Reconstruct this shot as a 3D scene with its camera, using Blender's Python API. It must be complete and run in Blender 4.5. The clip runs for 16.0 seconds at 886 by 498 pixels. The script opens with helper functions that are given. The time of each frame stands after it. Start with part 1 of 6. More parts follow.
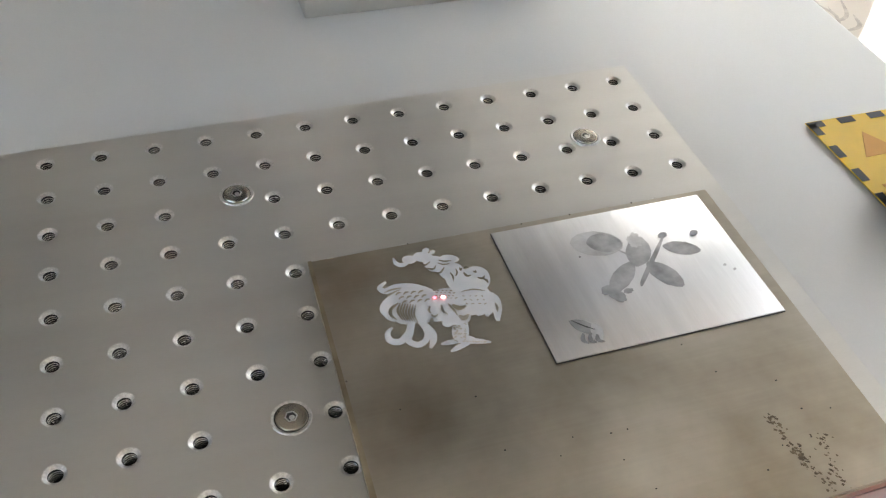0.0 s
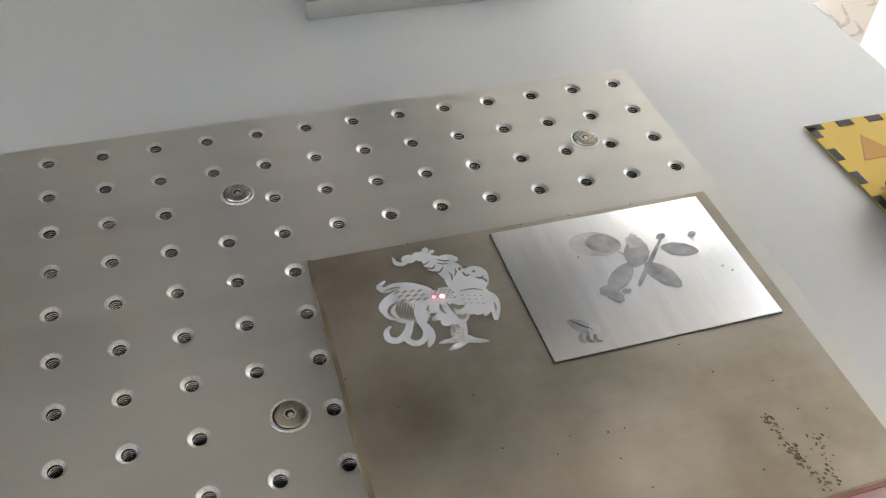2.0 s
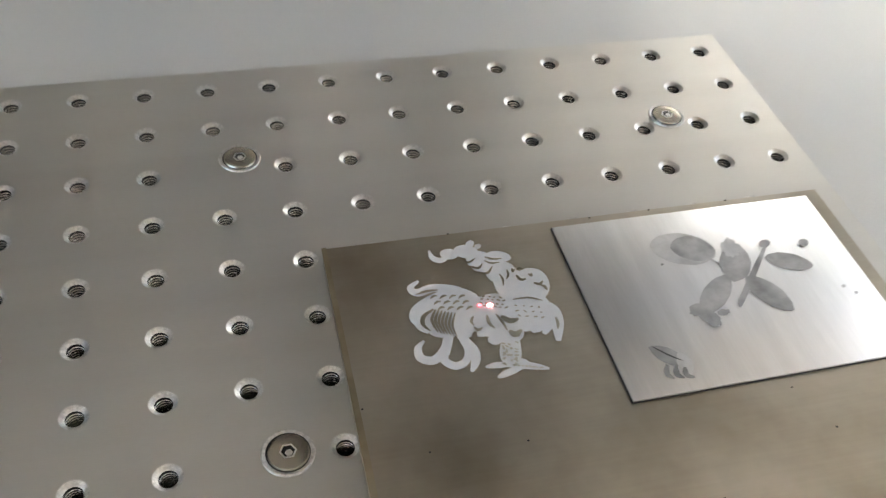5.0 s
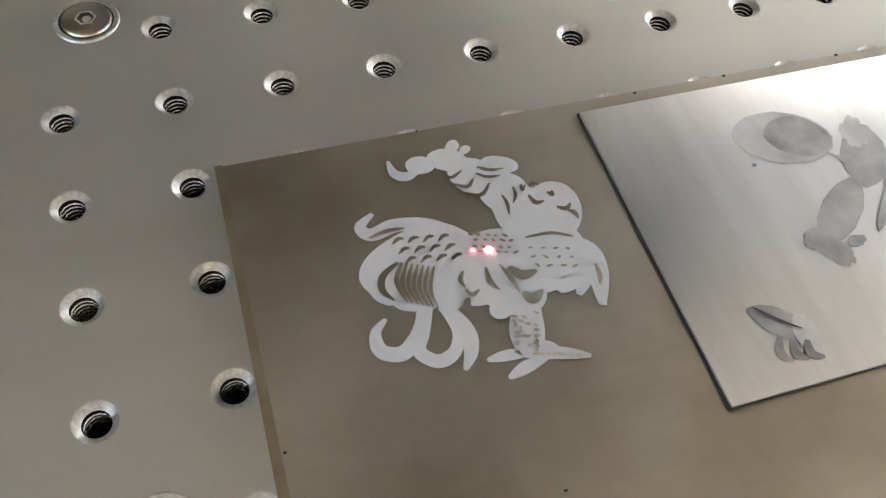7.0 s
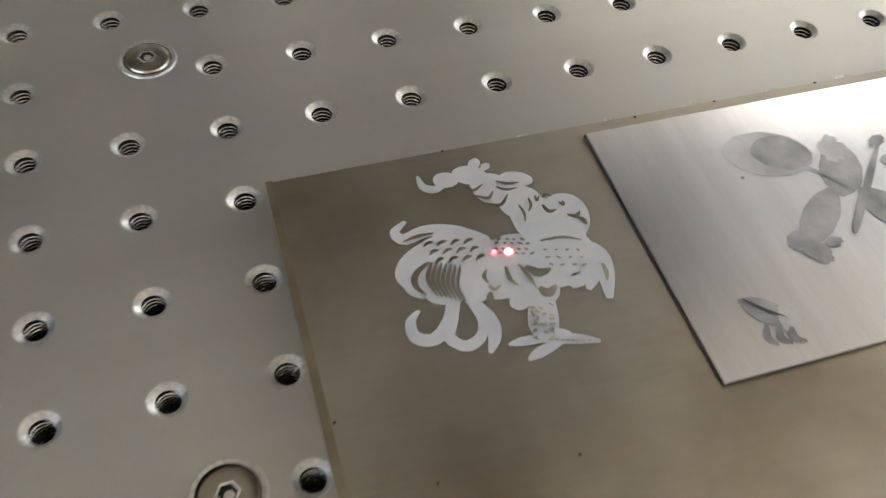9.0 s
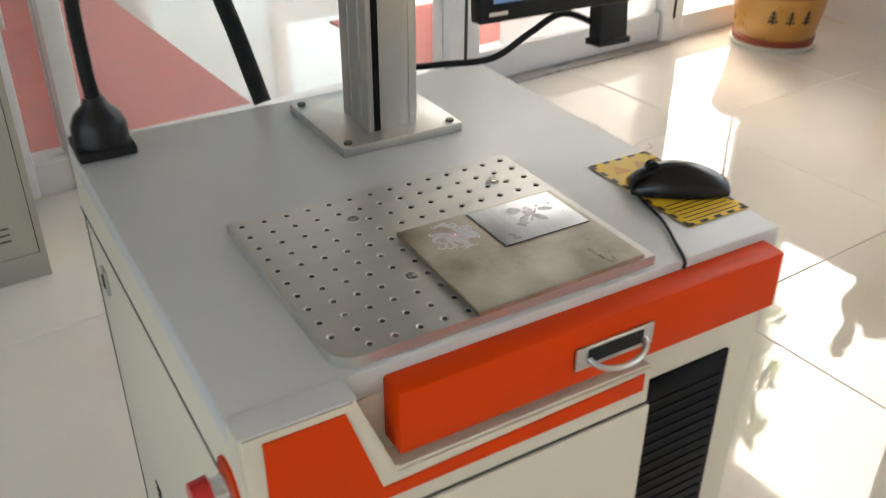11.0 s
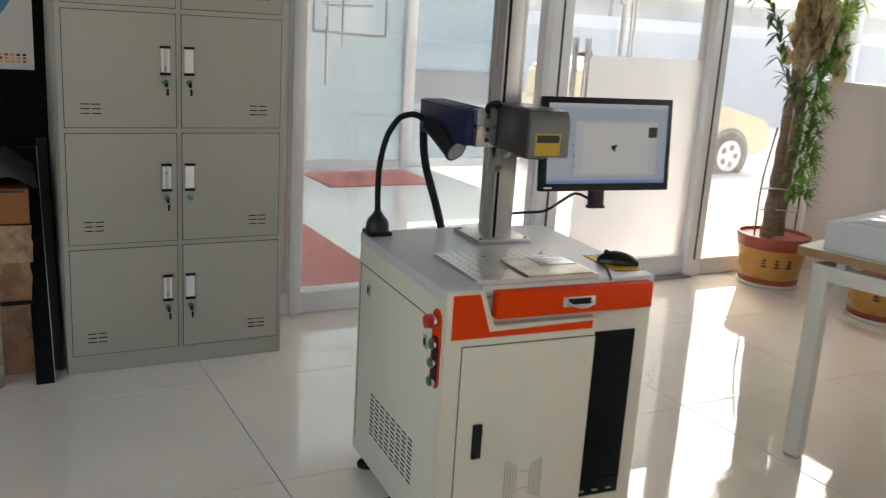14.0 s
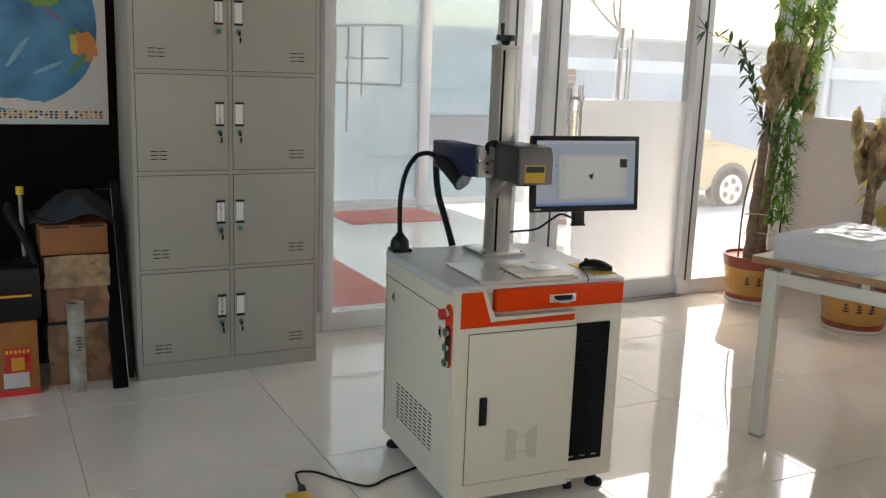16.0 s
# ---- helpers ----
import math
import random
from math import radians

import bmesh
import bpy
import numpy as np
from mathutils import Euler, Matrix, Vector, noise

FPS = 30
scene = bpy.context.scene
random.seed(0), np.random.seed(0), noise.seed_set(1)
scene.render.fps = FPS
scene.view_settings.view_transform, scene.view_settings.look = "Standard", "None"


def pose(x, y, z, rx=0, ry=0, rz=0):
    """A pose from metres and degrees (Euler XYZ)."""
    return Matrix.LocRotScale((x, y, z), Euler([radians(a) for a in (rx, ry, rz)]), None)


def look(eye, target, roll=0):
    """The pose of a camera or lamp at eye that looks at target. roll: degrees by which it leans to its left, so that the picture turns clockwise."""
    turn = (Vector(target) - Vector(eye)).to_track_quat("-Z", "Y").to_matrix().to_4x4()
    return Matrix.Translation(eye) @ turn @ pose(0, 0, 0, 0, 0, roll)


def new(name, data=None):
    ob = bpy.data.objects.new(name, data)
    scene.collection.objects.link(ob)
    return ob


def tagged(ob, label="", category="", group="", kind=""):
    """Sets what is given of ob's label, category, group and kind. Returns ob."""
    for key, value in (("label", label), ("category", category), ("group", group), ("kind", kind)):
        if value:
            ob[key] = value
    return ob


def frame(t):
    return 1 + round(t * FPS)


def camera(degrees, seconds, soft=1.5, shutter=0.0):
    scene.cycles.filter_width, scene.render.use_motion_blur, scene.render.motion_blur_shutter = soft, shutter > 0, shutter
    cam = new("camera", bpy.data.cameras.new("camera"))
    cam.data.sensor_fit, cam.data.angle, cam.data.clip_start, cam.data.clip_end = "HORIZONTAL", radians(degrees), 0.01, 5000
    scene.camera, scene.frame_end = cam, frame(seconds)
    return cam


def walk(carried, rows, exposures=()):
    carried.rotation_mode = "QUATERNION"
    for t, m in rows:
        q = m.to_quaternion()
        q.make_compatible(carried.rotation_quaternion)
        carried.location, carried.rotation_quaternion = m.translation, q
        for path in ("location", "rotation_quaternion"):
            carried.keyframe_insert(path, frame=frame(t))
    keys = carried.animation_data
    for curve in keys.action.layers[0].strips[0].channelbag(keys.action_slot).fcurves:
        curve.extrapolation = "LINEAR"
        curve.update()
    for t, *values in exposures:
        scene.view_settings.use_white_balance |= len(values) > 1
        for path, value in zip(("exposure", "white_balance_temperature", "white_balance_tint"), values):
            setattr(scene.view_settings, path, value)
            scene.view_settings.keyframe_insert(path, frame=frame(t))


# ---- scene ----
cam = camera(51.8, 16.0, soft=1.2, shutter=0.5)
PATH = [
    (0, (-0.238, -0.375, 1.043), (0.271, 0.955, -0.361), 4.3),
    (0.5, (-0.238, -0.377, 1.044), (0.272, 0.952, -0.361), 4.4),
    (1, (-0.24, -0.379, 1.044), (0.272, 0.951, -0.359), 4.5),
    (1.5, (-0.239, -0.379, 1.044), (0.271, 0.957, -0.354), 4.5),
    (2, (-0.238, -0.378, 1.043), (0.27, 0.959, -0.354), 4.5),
    (2.5, (-0.238, -0.378, 1.044), (0.265, 0.959, -0.356), 4.4),
    (3, (-0.237, -0.377, 1.044), (0.267, 0.96, -0.356), 4.6),
    (5.5, (-0.221, -0.285, 0.957), (0.247, 0.973, -0.526), 8.2),
    (6, (-0.204, -0.252, 0.926), (0.268, 0.925, -0.621), 8.4),
    (6.5, (-0.2, -0.229, 0.921), (0.268, 0.851, -0.696), 7.8),
    (7, (-0.197, -0.229, 0.915), (0.267, 0.802, -0.735), 8.1),
    (7.5, (-0.196, -0.226, 0.916), (0.264, 0.808, -0.733), 7.9),
    (8, (-0.196, -0.227, 0.915), (0.255, 0.82, -0.729), 7.4),
    (10.3, (-0.354, -0.493, 1.082), (0.306, 0.897, -0.196), 3.6),
    (10.5, (-0.417, -0.59, 1.13), (0.34, 0.827, -0.061), 2.0),
    (11, (-0.569, -0.826, 1.228), (0.308, 0.652, 0.203), 0.3),
    (11.5, (-0.714, -1.062, 1.277), (0.218, 0.471, 0.393), 1.5),
    (12, (-0.897, -1.273, 1.3), (0.085, 0.254, 0.461), 1.7),
    (12.5, (-0.995, -1.531, 1.329), (-0.077, 0.073, 0.566), 1.1),
    (13, (-1.06, -1.753, 1.343), (-0.303, -0.044, 0.632), 3.0),
    (13.5, (-1.189, -1.937, 1.347), (-0.466, -0.137, 0.856), 4.8),
    (14, (-1.319, -2.184, 1.368), (-0.511, -0.42, 0.885), 3.6),
    (14.5, (-1.381, -2.41, 1.37), (-0.554, -0.652, 0.894), 3.5),
    (15, (-1.438, -2.591, 1.391), (-0.631, -0.821, 0.926), 4.0),
    (15.5, (-1.493, -2.703, 1.407), (-0.722, -0.909, 0.978), 2.6),
    (16, (-1.541, -2.746, 1.41), (-0.765, -0.945, 1.016), 2.1),
]
walk(cam, [(t, look(eye, target, roll)) for t, eye, target, roll in PATH],
     exposures=[(0.0, 3.0, 7350, 9.5), (8.0, 2.94, 7650, 9.5), (10.5, 2.56, 7750, 9.5), (12.8, 2.32, 7700, 9.5), (13.6, 2.12, 7550, 9.5), (16.0, 2.03, 7520, 9.7)])

# ---- world and large lights ----
world = bpy.data.worlds.new("overcast_sky")
scene.world = world
world.use_nodes = True
wn = world.node_tree.nodes
sky = wn.new("ShaderNodeTexSky")
sky.sky_type = "NISHITA"
sky.sun_disc = False
sky.sun_elevation, sky.sun_rotation = radians(50), radians(32)
sky.air_density, sky.dust_density = 1.0, 3.5
wn["Background"].inputs["Strength"].default_value = 0.15
world.node_tree.links.new(sky.outputs["Color"], wn["Background"].inputs["Color"])
ROOM = pose(0, 0, 0, 0, 0, 4)      # the room stands four degrees round from the machine


sun_data = bpy.data.lights.new("sun", "SUN")
sun_data.energy, sun_data.angle, sun_data.color = 0.55, radians(26), (1, 0.985, 0.96)
sun = new("sun", sun_data)
sun.matrix_world = ROOM @ look((3.5, 6, 8.2), (0, 0, 0))

# ---- materials ----
def nodes_of(m):
    m.use_nodes = True
    return m.node_tree.nodes, m.node_tree.links, m.node_tree.nodes["Principled BSDF"]


def surface(name, color, rough=0.5, metal=0.0, vary=0.12, scale=6.0, grain=0.05, fine=140.0, bump=0.0, stretch=(1, 1, 1), coat=0.0, spread=0.1, tint=None, spec=0.5, through_light=0.0):
    """A principled surface whose colour and gloss vary at two scales, with a fine relief."""
    m = bpy.data.materials.new(name)
    n, l, b = nodes_of(m)
    tc = n.new("ShaderNodeTexCoord")
    mp = n.new("ShaderNodeMapping")
    mp.inputs["Scale"].default_value = stretch
    l.new(tc.outputs["Object"], mp.inputs["Vector"])
    big, small = n.new("ShaderNodeTexNoise"), n.new("ShaderNodeTexNoise")
    big.inputs["Scale"].default_value, big.inputs["Detail"].default_value = scale, 5
    small.inputs["Scale"].default_value, small.inputs["Detail"].default_value = fine, 3
    for x in (big, small):
        l.new(mp.outputs["Vector"], x.inputs["Vector"])
    ramp = n.new("ShaderNodeValToRGB")
    ramp.color_ramp.elements[0].position, ramp.color_ramp.elements[1].position = 0.3, 0.7
    dark = tint or color
    ramp.color_ramp.elements[0].color = (*[c * (1 - vary) for c in dark], 1)
    ramp.color_ramp.elements[1].color = (*[min(1, c * (1 + vary * 0.5)) for c in color], 1)
    l.new(big.outputs["Fac"], ramp.inputs["Fac"])
    mix = n.new("ShaderNodeMix")
    mix.data_type, mix.blend_type = "RGBA", "MULTIPLY"
    mix.inputs["Factor"].default_value = 1.0
    mr = n.new("ShaderNodeMapRange")
    mr.inputs["To Min"].default_value, mr.inputs["To Max"].default_value = 1 - grain * 2, 1.0
    l.new(small.outputs["Fac"], mr.inputs["Value"])
    l.new(ramp.outputs["Color"], mix.inputs["A"])
    l.new(mr.outputs["Result"], mix.inputs["B"])
    l.new(mix.outputs["Result"], b.inputs["Base Color"])
    rr = n.new("ShaderNodeMapRange")
    rr.inputs["To Min"].default_value, rr.inputs["To Max"].default_value = max(0.02, rough - spread), min(1, rough + spread)
    l.new(big.outputs["Fac"], rr.inputs["Value"])
    l.new(rr.outputs["Result"], b.inputs["Roughness"])
    b.inputs["Metallic"].default_value = metal
    b.inputs["Coat Weight"].default_value = coat
    b.inputs["Specular IOR Level"].default_value = spec
    if through_light:
        tr, sh = n.new("ShaderNodeBsdfTranslucent"), n.new("ShaderNodeMixShader")
        sh.inputs["Fac"].default_value = through_light
        l.new(mix.outputs["Result"], tr.inputs["Color"])
        l.new(b.outputs[0], sh.inputs[1])
        l.new(tr.outputs[0], sh.inputs[2])
        l.new(sh.outputs[0], n["Material Output"].inputs["Surface"])
    if bump:
        bp = n.new("ShaderNodeBump")
        bp.inputs["Strength"].default_value, bp.inputs["Distance"].default_value = bump, 0.002
        l.new(small.outputs["Fac"], bp.inputs["Height"])
        l.new(bp.outputs["Normal"], b.inputs["Normal"])
    return m


def glow(name, color, strength):
    m = bpy.data.materials.new(name)
    n, l, b = nodes_of(m)
    b.inputs["Base Color"].default_value = (0, 0, 0, 1)
    b.inputs["Emission Color"].default_value = (*color, 1)
    b.inputs["Emission Strength"].default_value = strength
    return m


def pane_glass(name, gloss=0.08, tint=(0.96, 0.98, 0.98), rough=0.0, milk=0.0, milk_color=(0.9, 0.92, 0.93)):
    m = bpy.data.materials.new(name)
    m.use_nodes = True
    n, l = m.node_tree.nodes, m.node_tree.links
    n.remove(n["Principled BSDF"])
    out = n["Material Output"]
    t, g = n.new("ShaderNodeBsdfTransparent"), n.new("ShaderNodeBsdfGlossy")
    t.inputs["Color"].default_value = (*tint, 1)
    g.inputs["Roughness"].default_value = rough
    a = n.new("ShaderNodeMixShader")
    a.inputs["Fac"].default_value = gloss
    l.new(t.outputs[0], a.inputs[1])
    l.new(g.outputs[0], a.inputs[2])
    last = a
    if milk:
        d, tr, dm, b = n.new("ShaderNodeBsdfDiffuse"), n.new("ShaderNodeBsdfTranslucent"), n.new("ShaderNodeMixShader"), n.new("ShaderNodeMixShader")
        noise_t = n.new("ShaderNodeTexNoise")
        noise_t.inputs["Scale"].default_value, noise_t.inputs["Detail"].default_value = 3.0, 4
        mr = n.new("ShaderNodeMapRange")
        mr.inputs["To Min"].default_value, mr.inputs["To Max"].default_value = milk - 0.06, min(1, milk + 0.06)
        l.new(noise_t.outputs["Fac"], mr.inputs["Value"])
        for x in (d, tr):
            x.inputs["Color"].default_value = (*milk_color, 1)
        dm.inputs["Fac"].default_value = 0.6
        l.new(d.outputs[0], dm.inputs[1])
        l.new(tr.outputs[0], dm.inputs[2])
        l.new(mr.outputs["Result"], b.inputs["Fac"])
        l.new(a.outputs[0], b.inputs[1])
        l.new(dm.outputs[0], b.inputs[2])
        last = b
    l.new(last.outputs[0], out.inputs["Surface"])
    return m


def tile_material():
    m = surface("polished_porcelain", (0.87, 0.825, 0.745), rough=0.05, vary=0.06, scale=2.2, grain=0.02, fine=60, spread=0.03)
    n, l, b = nodes_of(m)
    info = n.new("ShaderNodeObjectInfo")
    mr = n.new("ShaderNodeMapRange")
    mr.inputs["To Min"].default_value, mr.inputs["To Max"].default_value = 0.94, 1.0
    l.new(info.outputs["Random"], mr.inputs["Value"])
    old = b.inputs["Base Color"].links[0].from_socket
    mix = n.new("ShaderNodeMix")
    mix.data_type, mix.blend_type = "RGBA", "MULTIPLY"
    mix.inputs["Factor"].default_value = 1.0
    l.new(old, mix.inputs["A"])
    l.new(mr.outputs["Result"], mix.inputs["B"])
    l.new(mix.outputs["Result"], b.inputs["Base Color"])
    # slow waviness of the glaze
    wave, bp = n.new("ShaderNodeTexNoise"), n.new("ShaderNodeBump")
    wave.inputs["Scale"].default_value = 5.0
    bp.inputs["Strength"].default_value, bp.inputs["Distance"].default_value = 0.05, 0.01
    l.new(wave.outputs["Fac"], bp.inputs["Height"])
    l.new(bp.outputs["Normal"], b.inputs["Normal"])
    b.inputs["Coat Weight"].default_value, b.inputs["Coat IOR"].default_value, b.inputs["Coat Roughness"].default_value = 1.0, 1.65, 0.02
    return m


M_TILE = tile_material()
M_LOBBY = surface("pale_lobby_panel", (0.5, 0.53, 0.54), rough=0.6, vary=0.05, scale=2)
M_JOINT = surface("tile_joint", (0.40, 0.37, 0.32), rough=0.8)
M_WALL = surface("white_wall_paint", (0.78, 0.74, 0.72), rough=0.65, vary=0.04, scale=1.5, grain=0.02, bump=0.05)
M_PINK = surface("off_white_side_wall", (0.74, 0.68, 0.67), rough=0.6, vary=0.05, scale=1.2, grain=0.02, bump=0.05)
# Colour of the unseen ceilings, darkened to cut the light they bounce.
M_CEIL = surface("dimmed_ceiling_paint", (0.60, 0.565, 0.51), rough=0.8, vary=0.03, scale=1.0)
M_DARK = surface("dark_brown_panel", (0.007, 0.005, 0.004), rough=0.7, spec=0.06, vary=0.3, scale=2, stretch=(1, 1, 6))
M_ALU = surface("white_aluminium_frame", (0.82, 0.83, 0.84), rough=0.35, vary=0.05, metal=0.0, scale=3)
M_SILL = surface("stainless_sill", (0.5, 0.49, 0.47), rough=0.3, metal=0.8, vary=0.12, scale=4, stretch=(1, 8, 8))
# Slight milk in the clear panes imitates veiling glare from outdoors.
M_GLASS = pane_glass("glare_veil_pane", milk=0.12, milk_color=(0.92, 0.93, 0.93))
M_FILM = pane_glass("frosted_film", gloss=0.05, rough=0.2, milk=0.8)
M_FARGLASS = pane_glass("far_frosted_pane", gloss=0.05, milk=0.62, tint=(0.62, 0.69, 0.73), milk_color=(0.4, 0.48, 0.52))
M_TINTED = pane_glass("tinted_pane", gloss=0.06, tint=(0.66, 0.75, 0.8), milk=0.2, milk_color=(0.45, 0.55, 0.6))
M_RED = surface("red_carpet", (0.68, 0.075, 0.055), rough=0.95, vary=0.12, scale=8, grain=0.2, fine=500, bump=0.4)
M_PAVE = surface("pale_concrete_paving", (0.74, 0.72, 0.69), rough=0.85, vary=0.12, scale=1.2, grain=0.1, fine=60, bump=0.2)
M_OUTWALL = surface("grey_render_wall", (0.74, 0.76, 0.77), rough=0.9, vary=0.15, scale=0.8, grain=0.1, fine=40, bump=0.2)

M_CREAM = surface("cream_powder_coat", (0.73, 0.68, 0.54), rough=0.42, vary=0.03, scale=2, grain=0.03, fine=900, bump=0.06)
M_TOPGREY = surface("light_grey_powder_coat", (0.6, 0.6, 0.59), rough=0.38, vary=0.04, scale=3, grain=0.03, fine=900, bump=0.06)
M_ORANGE = surface("orange_powder_coat", (0.74, 0.05, 0.002), rough=0.48, spec=0.16, vary=0.05, scale=3, grain=0.03, fine=900, bump=0.06)
M_LOCKER = surface("grey_locker_enamel", (0.375, 0.352, 0.292), rough=0.42, vary=0.04, scale=2, grain=0.02, fine=700, bump=0.04)
M_LOCKDARK = surface("locker_shadow_gap", (0.06, 0.058, 0.052), rough=0.7)
M_BLACK = surface("black_plastic", (0.006, 0.006, 0.007), rough=0.4, spec=0.35, vary=0.2, scale=10, grain=0.05, fine=800, bump=0.05)
# Near-black colour puts the shade inside the threaded holes.
M_BORE = surface("shaded_bore", (0.006, 0.006, 0.0055), rough=0.5, spec=0.2, vary=0.2)
M_MOUSE = surface("glossy_black_plastic", (0.004, 0.004, 0.0045), rough=0.22, spec=0.4, vary=0.2)
M_RUBBER = surface("black_rubber", (0.009, 0.009, 0.009), rough=0.7, spec=0.3, vary=0.2)
M_GLOSSBLACK = surface("dark_acrylic", (0.004, 0.004, 0.005), rough=0.35, spec=0.12, vary=0.2, scale=4)
M_CHROME = surface("chrome", (0.75, 0.75, 0.74), rough=0.16, metal=1.0, vary=0.08)
M_CHAMFER = surface("turned_chamfer", (0.88, 0.87, 0.85), rough=0.36, metal=1.0, vary=0.25, scale=900, grain=0.2, fine=2500)
M_STEEL = surface("brushed_steel", (0.62, 0.61, 0.59), rough=0.3, metal=1.0, vary=0.1, scale=8, stretch=(1, 1, 8))
M_ANOD = surface("anodised_aluminium", (0.63, 0.62, 0.59), rough=0.35, metal=0.88, vary=0.05, scale=5, grain=0.04, fine=300, stretch=(1, 14, 1), bump=0.03, spread=0.04)
M_THREAD = surface("cut_thread", (0.66, 0.65, 0.63), rough=0.25, metal=1.0, vary=0.2, scale=700)
M_SCREW = surface("nickel_screw", (0.46, 0.43, 0.37), rough=0.24, metal=1.0, vary=0.1)
M_BLUE = surface("dark_blue_anodised", (0.018, 0.025, 0.075), rough=0.35, metal=0.4, vary=0.1)
M_HEAD = surface("grey_metallic_paint", (0.075, 0.072, 0.068), rough=0.35, metal=0.5, vary=0.08, grain=0.08, fine=900)
M_HEADF = surface("light_grey_metallic_paint", (0.17, 0.165, 0.155), rough=0.33, metal=0.6, vary=0.08, grain=0.08, fine=900)
M_YELLOW = surface("yellow_vinyl", (0.83, 0.52, 0.03), rough=0.45, vary=0.06, scale=8)
M_INK = surface("black_print", (0.03, 0.028, 0.025), rough=0.55)
M_FADEINK = surface("orange_print", (0.72, 0.33, 0.03), rough=0.55)
M_CARD = surface("corrugated_cardboard", (0.36, 0.2, 0.1), rough=0.85, vary=0.15, scale=6, grain=0.1, fine=200, bump=0.1)
M_WHITEPAPER = surface("white_paper", (0.62, 0.6, 0.55), rough=0.8, vary=0.08, scale=8)
M_WOOD = surface("particle_board_edge", (0.45, 0.26, 0.14), rough=0.6, vary=0.2, scale=14, grain=0.12, fine=260, stretch=(1, 1, 1), bump=0.1)
M_LEGWHITE = surface("white_steel_tube", (0.72, 0.7, 0.62), rough=0.4, vary=0.05)
M_FOAM = surface("expanded_polystyrene", (0.9, 0.91, 0.92), rough=0.8, through_light=0.35, vary=0.03, grain=0.1, fine=330, bump=0.35)
M_POT = surface("ochre_glazed_pot", (0.56, 0.27, 0.055), rough=0.3, vary=0.12, scale=7, coat=0.2)
M_POTRED = surface("red_brown_glaze", (0.33, 0.06, 0.03), rough=0.35, vary=0.15, scale=9)
M_SOIL = surface("dry_soil", (0.06, 0.045, 0.03), rough=0.95, vary=0.4, scale=30, bump=0.6)
M_BARK = surface("brown_bark", (0.27, 0.19, 0.13), rough=0.85, vary=0.35, scale=14, grain=0.2, fine=90, bump=0.7, stretch=(1, 1, 3))
# Leaf green lightened to include the window light behind it.
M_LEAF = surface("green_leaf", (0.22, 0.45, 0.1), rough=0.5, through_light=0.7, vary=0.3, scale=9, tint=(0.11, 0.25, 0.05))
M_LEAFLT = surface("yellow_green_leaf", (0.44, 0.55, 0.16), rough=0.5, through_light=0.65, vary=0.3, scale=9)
M_DRY = surface("dry_leaf", (0.55, 0.45, 0.27), rough=0.8, through_light=0.5, vary=0.35, scale=12, tint=(0.34, 0.23, 0.1))

# ---- mesh helpers ----
def box(bm, x0, x1, y0, y1, z0, z1, bevel=0.0, seg=2):
    r = bmesh.ops.create_cube(bm, size=1.0, matrix=Matrix.Translation(((x0 + x1) / 2, (y0 + y1) / 2, (z0 + z1) / 2)) @ Matrix.Diagonal((x1 - x0, y1 - y0, z1 - z0, 1)))
    if bevel:
        edges = list({e for v in r["verts"] for e in v.link_edges})
        bmesh.ops.bevel(bm, geom=edges, offset=bevel, segments=seg, affect="EDGES", profile=0.5)
    return r["verts"]


def boxed(*dims, bevel=0.0, seg=2):
    bm = bmesh.new()
    box(bm, *dims, bevel=bevel, seg=seg)
    return bm


def rod(bm, a, b, r0, r1=None, seg=16, caps=True):
    a, b = Vector(a), Vector(b)
    d = b - a
    m = Matrix.Translation((a + b) / 2) @ d.to_track_quat("Z", "Y").to_matrix().to_4x4()
    bmesh.ops.create_cone(bm, cap_ends=caps, segments=seg, radius1=r0, radius2=r0 if r1 is None else r1, depth=d.length, matrix=m)


def rodded(*args, **kw):
    bm = bmesh.new()
    rod(bm, *args, **kw)
    return bm


def smooth_line(points, steps=8):
    """A Catmull-Rom line through the points."""
    p = [Vector(q) for q in points]
    p = [p[0] * 2 - p[1]] + p + [p[-1] * 2 - p[-2]]
    out = []
    for i in range(1, len(p) - 2):
        for k in range(steps):
            t = k / steps
            a, b, c, d = p[i - 1 : i + 3]
            out.append(0.5 * (2 * b + (c - a) * t + (2 * a - 5 * b + 4 * c - d) * t * t + (3 * b - a - 3 * c + d) * t ** 3))
    return out + [p[-2]]


def tube(bm, points, radius, seg=10, ends=True):
    """A round hose along the points; radius may be a function of 0..1."""
    rings, n = [], len(points)
    up = Vector((0.13, 0.21, 0.97))
    for i, p in enumerate(points):
        d = (points[min(i + 1, n - 1)] - points[max(i - 1, 0)]).normalized()
        a = d.cross(up).normalized() if abs(d.dot(up)) < 0.98 else d.cross(Vector((1, 0, 0))).normalized()
        b = d.cross(a)
        r = radius(i / (n - 1)) if callable(radius) else radius
        rings.append([bm.verts.new(p + r * (math.cos(2 * math.pi * k / seg) * a + math.sin(2 * math.pi * k / seg) * b)) for k in range(seg)])
    for s, t in zip(rings, rings[1:]):
        for k in range(seg):
            bm.faces.new((s[k], s[(k + 1) % seg], t[(k + 1) % seg], t[k]))
    if ends:
        bm.faces.new(rings[0][::-1])
        bm.faces.new(rings[-1])


def tubed(points, radius, seg=10, steps=8):
    bm = bmesh.new()
    tube(bm, smooth_line(points, steps), radius, seg)
    return bm


